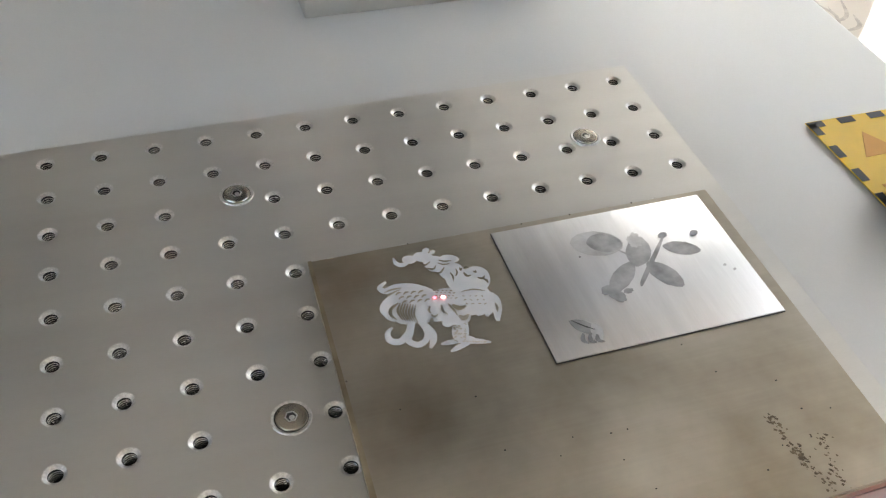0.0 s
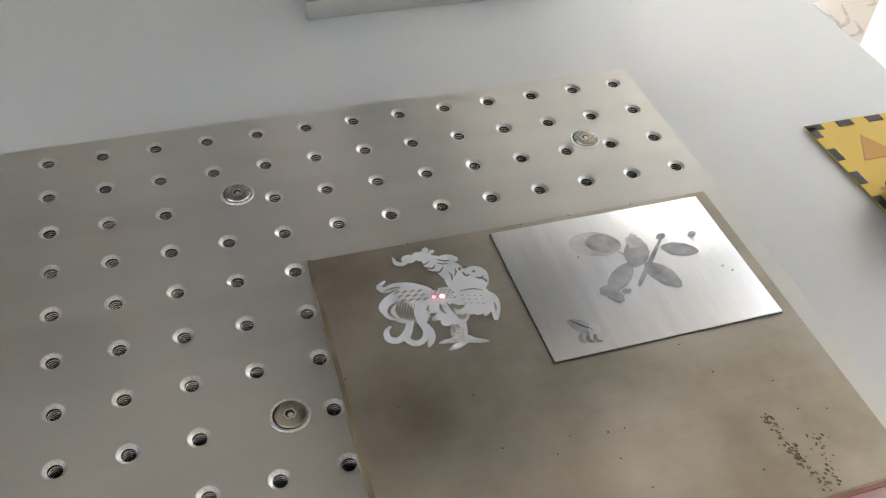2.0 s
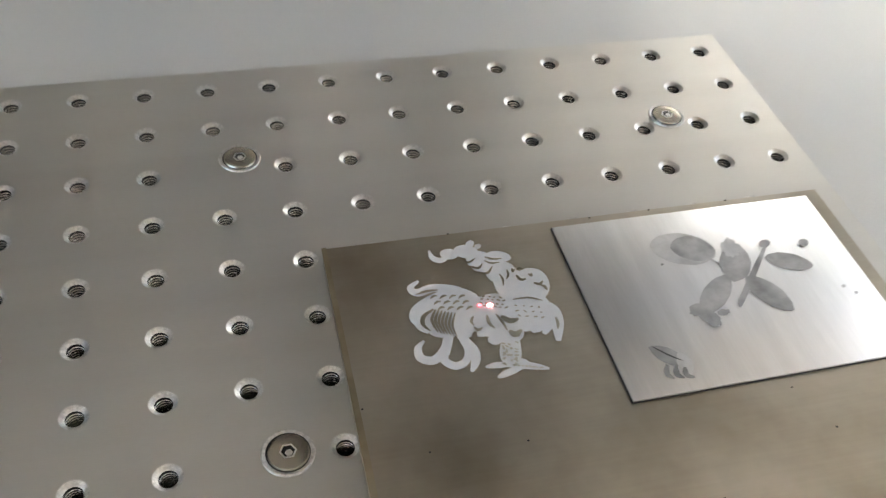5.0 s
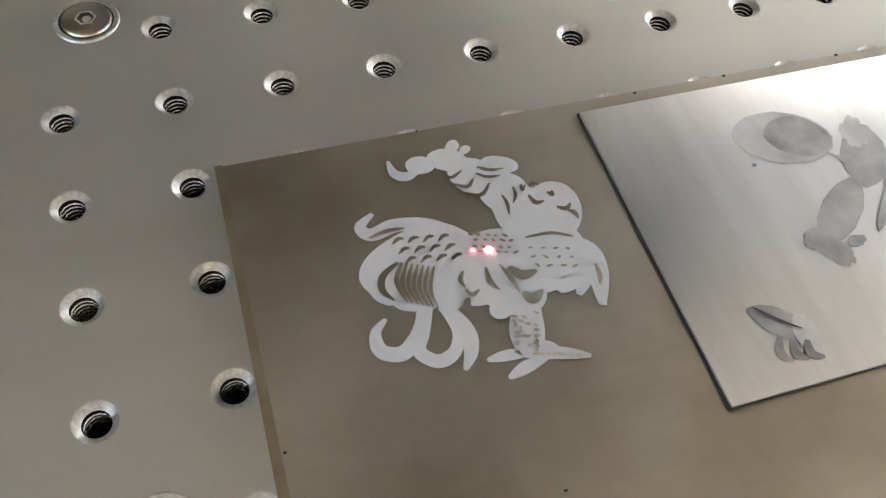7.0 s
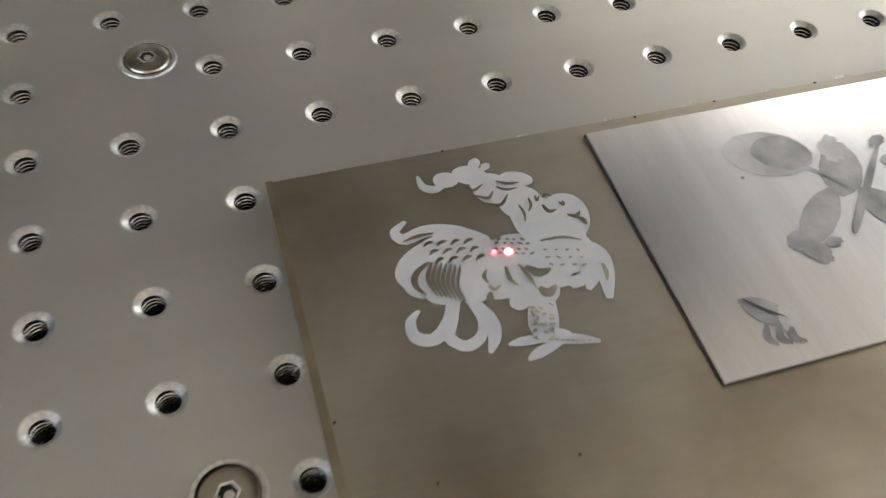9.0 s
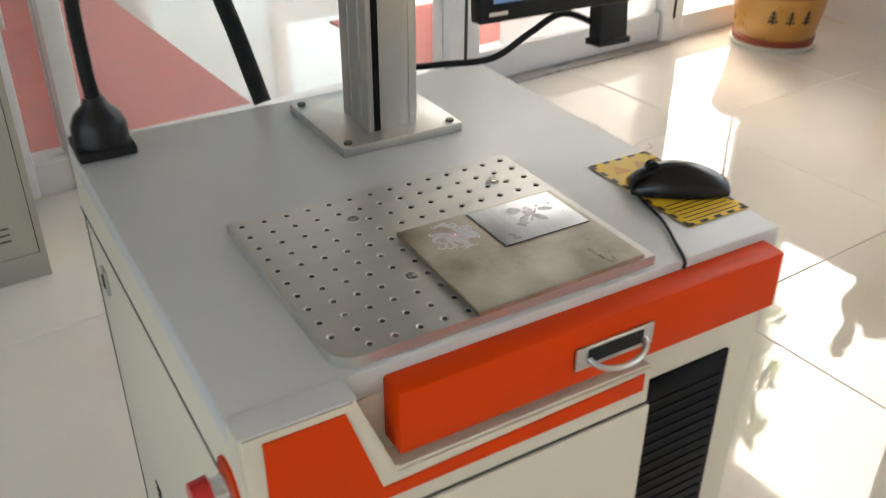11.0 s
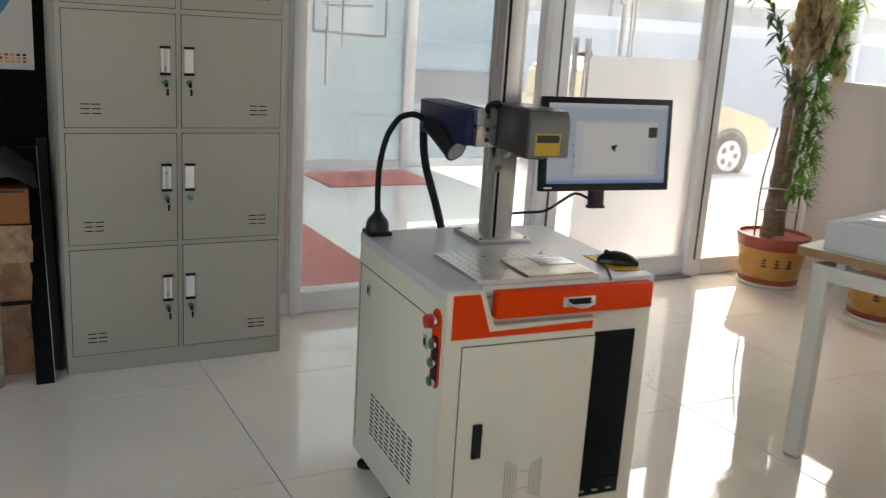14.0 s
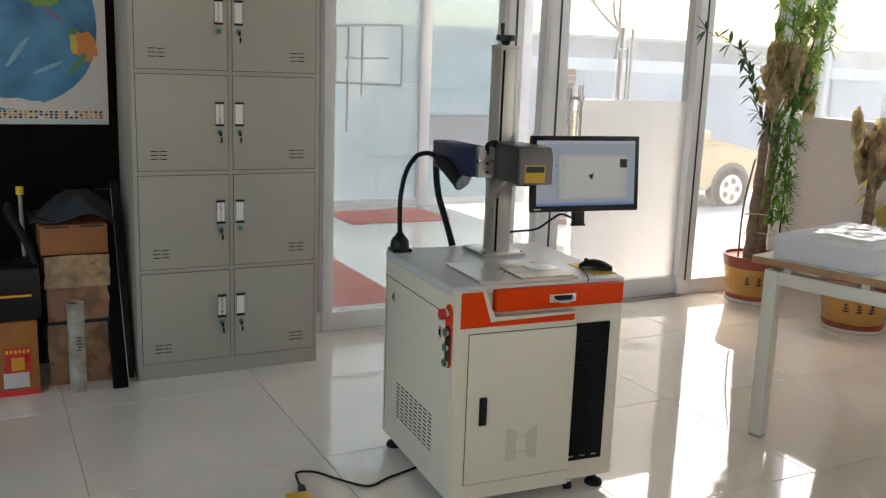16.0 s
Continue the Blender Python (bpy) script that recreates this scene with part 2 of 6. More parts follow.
def lathe(profile, seg=32, center=(0, 0, 0)):
    bm = bmesh.new()
    rings = [[bm.verts.new((center[0] + r * math.cos(2 * math.pi * k / seg), center[1] + r * math.sin(2 * math.pi * k / seg), center[2] + z)) for k in range(seg)] for r, z in profile]
    for s, t in zip(rings, rings[1:]):
        for k in range(seg):
            bm.faces.new((s[k], s[(k + 1) % seg], t[(k + 1) % seg], t[k]))
    if profile[0][0] > 1e-4:
        bm.faces.new(rings[0][::-1])
    if profile[-1][0] > 1e-4:
        bm.faces.new(rings[-1])
    bmesh.ops.remove_doubles(bm, verts=bm.verts, dist=1e-5)
    return bm


def prism(outline, axis, lo, hi, bevel=0.0):
    """A flat outline of (a, b) pushed along an axis: 'y' takes (x, z), 'x' takes (y, z), 'z' takes (x, y)."""
    bm = bmesh.new()
    def at(a, b, c):
        return {"y": (a, c, b), "x": (c, a, b), "z": (a, b, c)}[axis]
    low = [bm.verts.new(at(a, b, lo)) for a, b in outline]
    high = [bm.verts.new(at(a, b, hi)) for a, b in outline]
    n = len(outline)
    bm.faces.new(low)
    bm.faces.new(high[::-1])
    for i in range(n):
        bm.faces.new((low[i], high[i], high[(i + 1) % n], low[(i + 1) % n]))
    bmesh.ops.recalc_face_normals(bm, faces=bm.faces)
    if bevel:
        bmesh.ops.bevel(bm, geom=list(bm.edges), offset=bevel, segments=2, affect="EDGES")
    return bm


def mesh_from(bm, name, mat, smooth=35):
    me = bpy.data.meshes.new(name)
    bmesh.ops.recalc_face_normals(bm, faces=bm.faces)
    bm.to_mesh(me)
    bm.free()
    me.materials.append(mat)
    if smooth:
        me.shade_smooth()
        me.set_sharp_from_angle(angle=radians(smooth))
    return me


def part(name, bm, mat, parent=None, label="", m=None, smooth=35):
    ob = new(name, mesh_from(bm, name, mat, smooth))
    if parent:
        ob.parent = parent
    if m is not None:
        ob.matrix_basis = m
    if label:
        ob["label"] = label
    return ob


def thing(name, label, category, m=None, group=""):
    ob = new(name)
    ob.empty_display_size = 0.05
    if m is not None:
        ob.matrix_basis = m
    return tagged(ob, label, category, group)


def solid(name, bm, mat, label, category="", m=None, group="", kind="", smooth=35):
    """A thing, or a piece of the setting, that is one mesh."""
    return tagged(part(name, bm, mat, None, "", m, smooth), label, category, group, kind)


def room(name, bm, mat, label, m=ROOM):
    return solid(name, bm, mat, label, kind="structure", m=m)


# ---- the room: large structure ----
V0, VF = 1.84, 5.7           # the glass front, and the far glass wall of the lobby
U_L, U_R, V_B, H = -4.6, 3.2, -5.4, 2.9
room("floor", boxed(U_L, U_R + 0.2, V_B, V0 + 0.3, -0.12, -0.012), M_JOINT, "recessed grey joints of the tiled floor")
floor_ob = bpy.data.objects["floor"]
room("floor_lobby", boxed(-3.2, 2.5, V0 + 0.05, VF + 3.0, -0.11, 0.0), M_TILE, "pale polished floor behind the glass front")
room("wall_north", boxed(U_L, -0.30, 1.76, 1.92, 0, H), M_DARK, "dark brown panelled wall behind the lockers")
# The unseen west side is left open above this wall to admit skylight.
room("wall_west", boxed(U_L - 0.15, U_L, V_B, 1.92, 0, 0.3), M_WALL, "low white wall under an added opening for skylight")
# Added out of view to hold that skylight off the locker corner.
room("wall_west_shield", boxed(U_L - 0.15, U_L, 0.7, 1.92, 0.3, H), M_WALL, "white painted wall")
room("wall_south", boxed(U_L - 0.15, U_R + 0.15, V_B - 0.15, V_B, 0, H), M_WALL, "white painted wall")
room("wall_east_low", boxed(U_R, U_R + 0.14, V_B, V0 - 0.06, 0, 1.15), M_PINK, "low off-white wall under the side window")
room("ceiling", boxed(U_L - 0.15, U_R + 0.15, V_B - 0.15, V0 + 0.1, H, H + 0.12), M_CEIL, "unseen ceiling coloured darker to cut bounced light")
# Reaches past the lobby, out of view, to keep sun off its floor.
room("ceiling_lobby", boxed(-3.2, 3.5, V0 + 0.1, VF + 0.1, H, H + 0.12), M_CEIL, "lobby ceiling, widened out of view to block the sun")
room("wall_lobby_west", boxed(-3.3, -3.2, V0 + 0.1, VF, 0, H), M_LOBBY, "pale wall of the lobby")

# the glass front: posts, sills, panes
def window_front():
    g = thing("window_1", "white aluminium glass front with a frosted door", "", ROOM)
    g["kind"] = "structure"
    for u, w in ((-0.275, 0.05), (-0.12, 0.06), (0.96, 0.1), (1.25, 0.13), (2.33, 0.115), (3.14, 0.2)):
        part("post", boxed(u - w / 2, u + w / 2, V0 - 0.05, V0 + 0.07, 0, H, bevel=0.006), M_ALU, g)
        if u < 0:
            continue
        part("post_groove", boxed(u - 0.006, u + 0.006, V0 - 0.053, V0 - 0.049, 0.1, H - 0.01), M_LOCKDARK, g)
    for a, b in ((-0.3, 1.18), (2.39, 3.2)):
        part("sill", boxed(a, b, V0 - 0.04, V0 + 0.06, 0, 0.10, bevel=0.005), M_ALU, g, "scuffed aluminium bottom rail")
    part("sill", boxed(1.32, 2.27, V0 - 0.03, V0 + 0.05, 0.012, 0.13, bevel=0.005), M_ALU, g, "scuffed aluminium kick rail of the door")
    part("threshold", boxed(1.3, 2.3, V0 - 0.08, V0 + 0.09, 0, 0.01, bevel=0.003), M_SILL, g, "worn steel threshold")
    for z in (0.5, 1.15, 1.75):
        part("hinge", boxed(-0.251, -0.238, V0 - 0.065, V0 - 0.04, z, z + 0.1, bevel=0.003), M_STEEL, g, "small steel hinge")
    for a, b in ((-0.249, -0.151), (-0.085, 0.91), (1.01, 1.185), (2.39, 3.04)):
        p = part("pane", boxed(a, b, V0 - 0.004, V0 + 0.004, 0.1, H - 0.08), M_GLASS, g, "clear glass with an added glare veil")
        p.visible_shadow = False
    p = part("pane", boxed(1.32, 2.27, V0 + 0.002, V0 + 0.012, 1.245, H - 0.08), M_GLASS, g, "clear glass with an added glare veil")
    p.visible_shadow = False
    p = part("frosted_pane", boxed(1.455, 2.27, V0 + 0.002, V0 + 0.012, 0.1, 1.243), M_FILM, g, "white frosted film on glass")
    p.visible_shadow = False
    p = part("pane", boxed(1.32, 1.454, V0 + 0.002, V0 + 0.012, 0.1, 1.243), M_GLASS, g, "clear strip beside the film, with the glare veil")
    p.visible_shadow = False
    part("head_rail", boxed(-0.3, U_R, V0 - 0.05, V0 + 0.07, H - 0.08, H), M_ALU, g)
    bm = bmesh.new()
    for du, dv in ((0, -0.045), (0.0, 0.06)):
        rod(bm, (1.42 + du, V0 + dv, 0.72), (1.42 + du, V0 + dv, 1.33), 0.016)
    for z in (0.8, 1.25):
        rod(bm, (1.42, V0 - 0.045, z), (1.42, V0 + 0.06, z), 0.012)
        rod(bm, (1.42, V0 - 0.05, z), (1.42, V0 - 0.058, z), 0.024)
    part("door_handle", bm, M_CHROME, g, "stainless tube pull handle")
    return g


window_front()

# the side window over the low wall
def window_side():
    g = thing("window_2", "side window over the low wall", "", ROOM)
    g["kind"] = "structure"
    for v in (1.72, -0.2, -2.1, -4.0):
        part("post", boxed(U_R + 0.02, U_R + 0.12, v - 0.045, v + 0.045, 1.15, H, bevel=0.005), M_ALU, g)
    part("sill", boxed(U_R - 0.02, U_R + 0.16, V_B, V0 - 0.07, 1.15, 1.165), M_WALL, g)
    p = part("pane", boxed(U_R + 0.066, U_R + 0.074, V_B, V0 - 0.07, 1.165, H), M_GLASS, g, "clear glass with an added glare veil")
    p.visible_shadow = False
    return g


window_side()

# far glass wall of the lobby
M_BLIND = surface("white_blind_slat", (0.8, 0.82, 0.84), rough=0.5)
M_PANEL = surface("blue_grey_panel", (0.42, 0.46, 0.5), rough=0.6, vary=0.06)
M_RACK = surface("grey_tube_paint", (0.3, 0.31, 0.32), rough=0.5, vary=0.08)


def window_far():
    g = thing("window_3", "bluish frosted glass wall with blinds across the lobby", "", ROOM)
    g["kind"] = "structure"
    part("wall_panel", boxed(-3.2, 1.22, VF, VF + 0.1, 0, H), M_LOBBY, g)
    for u, w in ((1.26, 0.1), (2.29, 0.11), (3.45, 0.12)):
        part("post", boxed(u - w / 2, u + w / 2, VF - 0.05, VF + 0.06, 0, H, bevel=0.005), M_ALU, g)
    part("frosted_pane", boxed(1.31, 2.235, VF, VF + 0.012, 0.06, H), M_FARGLASS, g)
    part("rail", boxed(1.31, 3.4, VF - 0.03, VF + 0.04, 0.0, 0.08), M_ALU, g)
    part("panel", boxed(2.345, 3.39, VF, VF + 0.03, 0.6, 0.92), M_PANEL, g, "blue-grey panel")
    part("pane", boxed(2.345, 3.39, VF, VF + 0.012, 0.08, 0.55), M_FARGLASS, g)
    part("pane", boxed(2.345, 3.39, VF, VF + 0.012, 0.9, H), M_TINTED, g)
    bl = part("blind", boxed(2.345, 3.39, VF + 0.09, VF + 0.092, 0.95, 0.955), M_WHITEPAPER, g, "white venetian blind")
    for k in range(84):
        z = 0.95 + k * 0.022
        part("slat", boxed(2.35, 3.385, -0.009, 0.009, -0.001, 0.001), M_BLIND, bl, m=pose(0, VF + 0.07, z, 38, 0, 0), smooth=0)
    bm = bmesh.new()
    rod(bm, (1.46, VF - 0.05, 0.76), (1.46, VF - 0.05, 1.35), 0.016)
    for z in (0.86, 1.25):
        rod(bm, (1.46, VF - 0.05, z), (1.46, VF, z), 0.012)
    part("door_handle", bm, M_CHROME, g, "stainless pull handle")
    bm = bmesh.new()
    for a, b in (((1.35, 1.74), (2.04, 1.78)), ((1.35, 1.22), (2.04, 1.2)), ((1.35, 1.74), (1.35, 1.22)), ((2.04, 1.78), (2.04, 1.2)), ((1.62, 1.75), (1.62, 1.1)), ((1.44, 1.45), (1.9, 1.46)), ((1.48, 1.74), (1.48, 1.2))):
        rod(bm, (a[0], VF - 0.014, a[1]), (b[0], VF - 0.014, b[1]), 0.012, seg=8)
    part("rack", bm, M_RACK, g, "grey tubular rack on the frosted glass")
    return g


window_far()

# mats
for name, dims, lab in (("carpet", (-2.6, 0.55, 2.1, 4.9), "large red carpet on the lobby floor"), ("carpet", (1.2, 2.2, 4.8, 5.52), "red door mat before the far glass wall"), ("carpet", (1.25, 2.3, 2.12, 2.83), "red mat outside the glass door")):
    solid(name, boxed(dims[0], dims[1], dims[2], dims[3], 0.0, 0.006), M_RED, lab, "carpet", ROOM)

# outdoors
room("ground", boxed(-60, 60, -40, 80, -0.6, -0.4), M_PAVE, "pale concrete yard")
room("pavement", boxed(2.52, 14, V0 + 0.3, 3.7, -0.39, -0.02), M_PAVE, "raised paving by the glass front")
M_COPING = surface("white_coping", (0.86, 0.87, 0.88), rough=0.8, vary=0.05, scale=2)
M_YARD = surface("pale_grey_wall_panel", (0.72, 0.735, 0.75), rough=0.9, vary=0.14, scale=0.7, grain=0.08, fine=30, bump=0.2)
M_FARWALL = surface("old_grey_brick_wall", (0.7, 0.68, 0.67), rough=0.9, vary=0.25, scale=0.9, grain=0.15, fine=20, bump=0.2)
M_BRICK = surface("pale_red_brick", (0.52, 0.34, 0.27), rough=0.9, vary=0.3, scale=5, grain=0.1, fine=60)
room("backdrop_wall", boxed(3.0, 34, 12.5, 12.8, -0.4, 1.42), M_YARD, "pale grey panelled yard wall")
room("backdrop_coping", boxed(2.95, 34.05, 12.42, 12.88, 1.42, 1.66), M_COPING, "white coping on the yard wall")
room("backdrop_wall_east", boxed(16, 16.3, -16, 12.4, -0.4, 1.42), M_YARD, "pale grey yard wall to the east")
room("backdrop_coping_east", boxed(15.92, 16.38, -16, 12.4, 1.42, 1.66), M_COPING, "white coping on the east yard wall")
room("backdrop_building", boxed(3.4, 40, 18, 24, -0.4, 2.28), M_FARWALL, "low grey building behind the yard wall")
room("backdrop_roof", boxed(3.3, 40, 17.8, 24, 2.28, 2.36), M_OUTWALL, "pale roof edge of the low building")


def brick_pier():
    g = thing("brick_pier", "pale red brick gate pier standing in the yard", "pier", ROOM @ pose(4.46, 6.4, -0.4, 0, 0, -30))
    part("core", boxed(-0.112, 0.112, -0.112, 0.112, 0, 1.83), M_OUTWALL, g, "pale mortar core")
    brick_mesh = mesh_from(boxed(-0.054, 0.054, -0.012, 0.012, 0, 0.058), "brick", M_BRICK, 0)
    for k in range(26):
        for q in range(2):
            ob = new("brick", brick_mesh)
            ob.parent = g
            ob.matrix_basis = pose(-0.058 + 0.116 * q, -0.108 - 0.002 * ((k + q) % 2), 0.01 + k * 0.07)
    return g


brick_pier()


def outer_handle_poles():
    # Poles and loop are added as a stand-in for the outer pull handle.
    g = thing("outer_handle_poles", "two added grey poles and a loop standing in for an outer pull handle", "poles", ROOM @ pose(3.36, 3.95, -0.4))
    part("pole", rodded((0, 0, 0), (0, 0, 2.19), 0.022, seg=14), M_STEEL, g)
    part("pole", rodded((0.125, 0.02, 0), (0.125, 0.02, 2.19), 0.015, seg=14), M_LEGWHITE, g, "thin pale pole")
    part("collar", rodded((-0.05, 0, 2.0), (0.07, 0, 2.0), 0.016, seg=12), M_STEEL, g)
    part("cable", tubed([(0.04, -0.03, 2.02), (0.045, -0.03, 1.7), (0.03, -0.03, 1.52), (0.0, -0.03, 1.46), (-0.045, -0.03, 1.5), (-0.05, -0.03, 1.8), (-0.045, -0.03, 2.0)], 0.007, 8), M_RACK, g, "grey looped cable")
    return g


outer_handle_poles()

# ---- the marking machine ----
X0, X1, YF, YC, YB, ZB, ZT = -0.437, 0.188, -0.297, -0.268, 0.34, 0.045, 0.744


def letters(text, size, mat, parent, m, name="lettering", label=""):
    """Raised print with the built-in font."""
    curve = bpy.data.curves.new(name, "FONT")
    curve.body, curve.size, curve.extrude, curve.align_x, curve.align_y = text, size, 0.0002, "CENTER", "CENTER"
    tmp = bpy.data.objects.new(name, curve)
    me = bpy.data.meshes.new_from_object(tmp)
    bpy.data.objects.remove(tmp)
    me.materials.append(mat)
    ob = new(name, me)
    ob.parent = parent
    ob.matrix_basis = m
    if label:
        ob["label"] = label
    return ob


def marking_cabinet():
    g = thing("marking_machine_cabinet", "cream and orange steel cabinet of a laser marking machine", "machine cabinet")
    # body behind, and the worktop plate
    part("body", boxed(X0, X1, YC, YB, ZB, ZT - 0.03, bevel=0.004), M_CREAM, g)
    part("worktop", boxed(X0 - 0.001, X1 + 0.001, YC - 0.001, YB + 0.001, ZT - 0.03, ZT, bevel=0.005), M_TOPGREY, g, "light grey steel worktop")
    # front cheek with the slanted notch for the drawer
    part("front_cover", prism([(X0, ZB), (-0.003, ZB), (-0.003, 0.648), (-0.300, 0.648), (-0.337, ZT - 0.001), (X0, ZT - 0.001)], "y", YF, YC + 0.003, bevel=0.003), M_CREAM, g)
    part("worktop_corner", prism([(X0 - 0.001, YF - 0.001), (-0.336, YF - 0.001), (-0.336, YC), (X0 - 0.001, YC)], "z", ZT - 0.001, ZT + 0.0012), M_TOPGREY, g)
    part("orange_panel", prism([(-0.418, 0.733), (-0.347, 0.733), (-0.315, 0.634), (-0.015, 0.641), (-0.015, 0.62), (-0.418, 0.620)], "y", YF - 0.002, YF + 0.001), M_ORANGE, g, "orange painted trim panel")
    # drawer
    d = part("drawer_front", boxed(-0.298, X1 - 0.022, YF - 0.002, YC + 0.002, 0.664, 0.733, bevel=0.0035), M_ORANGE, g, "orange drawer front")
    part("handle_plate", boxed(-0.112, -0.016, YF - 0.0055, YF - 0.0025, 0.684, 0.71, bevel=0.001), M_STEEL, d, "steel recessed handle plate")
    part("handle_cup", boxed(-0.098, -0.03, YF - 0.0065, YF - 0.0058, 0.690, 0.706), M_BLACK, d)
    bm = bmesh.new()
    arc = [Vector((-0.064 + 0.034 * math.cos(a), YF - 0.008 - 0.017 * math.sin(a), 0.697 - 0.009 * math.sin(a))) for a in np.linspace(0, math.pi, 15)]
    tube(bm, arc, 0.0032, 8)
    part("handle", bm, M_STEEL, d, "steel swing handle")
    # door
    part("door", boxed(-0.386, -0.004, YF - 0.004, YF - 0.0005, 0.1, 0.598, bevel=0.0015), M_CREAM, g)
    gap = bmesh.new()
    for q in ((-0.388, -0.003, 0.5985, 0.6005), (-0.388, -0.386, 0.098, 0.6), (-0.388, -0.003, 0.098, 0.0998)):
        box(gap, q[0], q[1], YF - 0.0012, YF + 0.001, q[2], q[3])
    part("door_gap", gap, M_LOCKDARK, g, smooth=0)
    lk = part("door_lock", boxed(-0.345, -0.318, YF - 0.012, YF - 0.003, 0.297, 0.392, bevel=0.004), M_BLACK, g, "black swing lock")
    part("lock_lever", boxed(-0.341, -0.322, YF - 0.018, YF - 0.011, 0.315, 0.383, bevel=0.004), M_BLACK, lk)
    holes = bmesh.new()
    for i in range(14):
        for j in range(16):
            # two slanting blocks of holes joined by two short bars
            edge_col = min(i, 13 - i)
            if edge_col > 4 and j not in (4, 11):
                continue
            if edge_col <= 4 and not (edge_col // 2) <= j <= 15 - edge_col // 2:
                continue
            x, z = -0.241 + i * 0.0082, 0.161 + j * 0.0071
            box(holes, x, x + 0.003, YF - 0.0046, YF - 0.0035, z, z + 0.003)
    part("vent_perforation", holes, M_LOCKDARK, g, "square perforations in the door", smooth=0)
    # black side panel with the computer bay
    bay = part("computer_bay", boxed(0.003, 0.142, YC - 0.004, YC + 0.001, 0.113, 0.597, bevel=0.001), M_GLOSSBLACK, g, "dark acrylic bay panel")
    for k in range(26):
        part("louvre", boxed(0.012, 0.134, YC - 0.0055, YC - 0.0035, 0.16 + k * 0.016, 0.166 + k * 0.016), M_GLOSSBLACK, bay, smooth=0)
    for k in range(3):
        part("clip", boxed(0.012 + k * 0.045, 0.03 + k * 0.045, YC - 0.007, YC - 0.004, 0.128, 0.131), M_STEEL, bay, smooth=0)
    # left side: service panel line, lock, buttons, louvres
    line = bmesh.new()
    box(line, X0 - 0.0012, X0 + 0.001, -0.225, YB, 0.651, 0.6535)
    box(line, X0 - 0.0012, X0 + 0.001, 0.318, 0.320, 0.09, 0.652)
    part("panel_gap", line, M_LOCKDARK, g, smooth=0)
    for y, z in ((0.243, 0.59), (-0.19, 0.583)):
        k = part("panel_lock", boxed(X0 - 0.004, X0, y - 0.011, y + 0.011, z - 0.018, z + 0.018, bevel=0.001), M_STEEL, g, "small steel quarter-turn lock")
        part("lock_core", boxed(X0 - 0.0055, X0 - 0.0035, y - 0.005, y + 0.005, z - 0.009, z + 0.009), M_BLACK, k)
    cap = [(-0.256 + 0.026 * math.cos(a), 0.664 + 0.026 * math.sin(a)) for a in np.linspace(0, math.pi, 13)] + [(-0.256 + 0.026 * math.cos(a), 0.51 + 0.026 * math.sin(a)) for a in np.linspace(math.pi, 2 * math.pi, 13)]
    bp = part("button_panel", prism(cap, "x", X0 - 0.003, X0 + 0.001), M_ORANGE, g, "orange rounded button plate")
    inner = [(-0.256 + 0.019 * math.cos(a), 0.61 + 0.012 * math.sin(a)) for a in np.linspace(0, math.pi, 9)] + [(-0.256 + 0.019 * math.cos(a), 0.51 + 0.019 * math.sin(a)) for a in np.linspace(math.pi, 2 * math.pi, 9)]
    part("button_backing", prism(inner, "x", X0 - 0.0045, X0 - 0.002), M_BLACK, bp)
    for z in (0.600, 0.552, 0.503):
        b = part("button", rodded((X0 - 0.001, -0.256, z), (X0 - 0.014, -0.256, z), 0.0155, seg=20), M_CHROME, bp, "chrome-ringed push button")
        part("button_cap", rodded((X0 - 0.013, -0.256, z), (X0 - 0.019, -0.256, z), 0.011, seg=18), surface_green, b, "green button cap")
    e = part("emergency_stop", rodded((X0 - 0.001, -0.256, 0.66), (X0 - 0.02, -0.256, 0.66), 0.0145, seg=20), M_CHROME, bp)
    part("mushroom_cap", rodded((X0 - 0.018, -0.256, 0.66), (X0 - 0.034, -0.256, 0.66), 0.0185, 0.0165, seg=24), M_REDCAP, e, "red mushroom cap")
    for i in range(8):
        for j in range(10):
            y, z = 0.176 - i * 0.043, 0.157 + j * 0.0136
            part("louvre_slot", boxed(X0 - 0.0012, X0 + 0.001, y - 0.014, y + 0.014, z, z + 0.0045), M_LOCKDARK, g, m=None, smooth=0)
    # feet and castors
    for x, y in ((X0 + 0.03, YB - 0.06), (X1 - 0.045, YF + 0.06), (X0 + 0.03, YF + 0.07), (X1 - 0.045, YB - 0.06)):
        part("levelling_foot", lathe([(0.030, 0), (0.032, 0.006), (0.028, 0.014), (0.012, 0.022), (0.008, 0.024), (0.008, 0.05)], 20, (x, y, 0)), M_RUBBER, g, "black rubber levelling foot")
    for x, y in ((0.03, YF + 0.05), (X0 + 0.12, YF + 0.08), (0.03, YB - 0.09), (X0 + 0.12, YB - 0.09)):
        c = part("castor_fork", boxed(x - 0.013, x + 0.013, y - 0.012, y + 0.016, 0.022, 0.05, bevel=0.003), M_CHROME, g)
        part("castor_wheel", rodded((x - 0.009, y, 0.018), (x + 0.009, y, 0.018), 0.018, seg=20), M_RUBBER, c)
    return g


surface_green = surface("green_button", (0.06, 0.2, 0.12), rough=0.3)
M_REDCAP = surface("red_cap", (0.6, 0.03, 0.03), rough=0.3)
marking_cabinet()


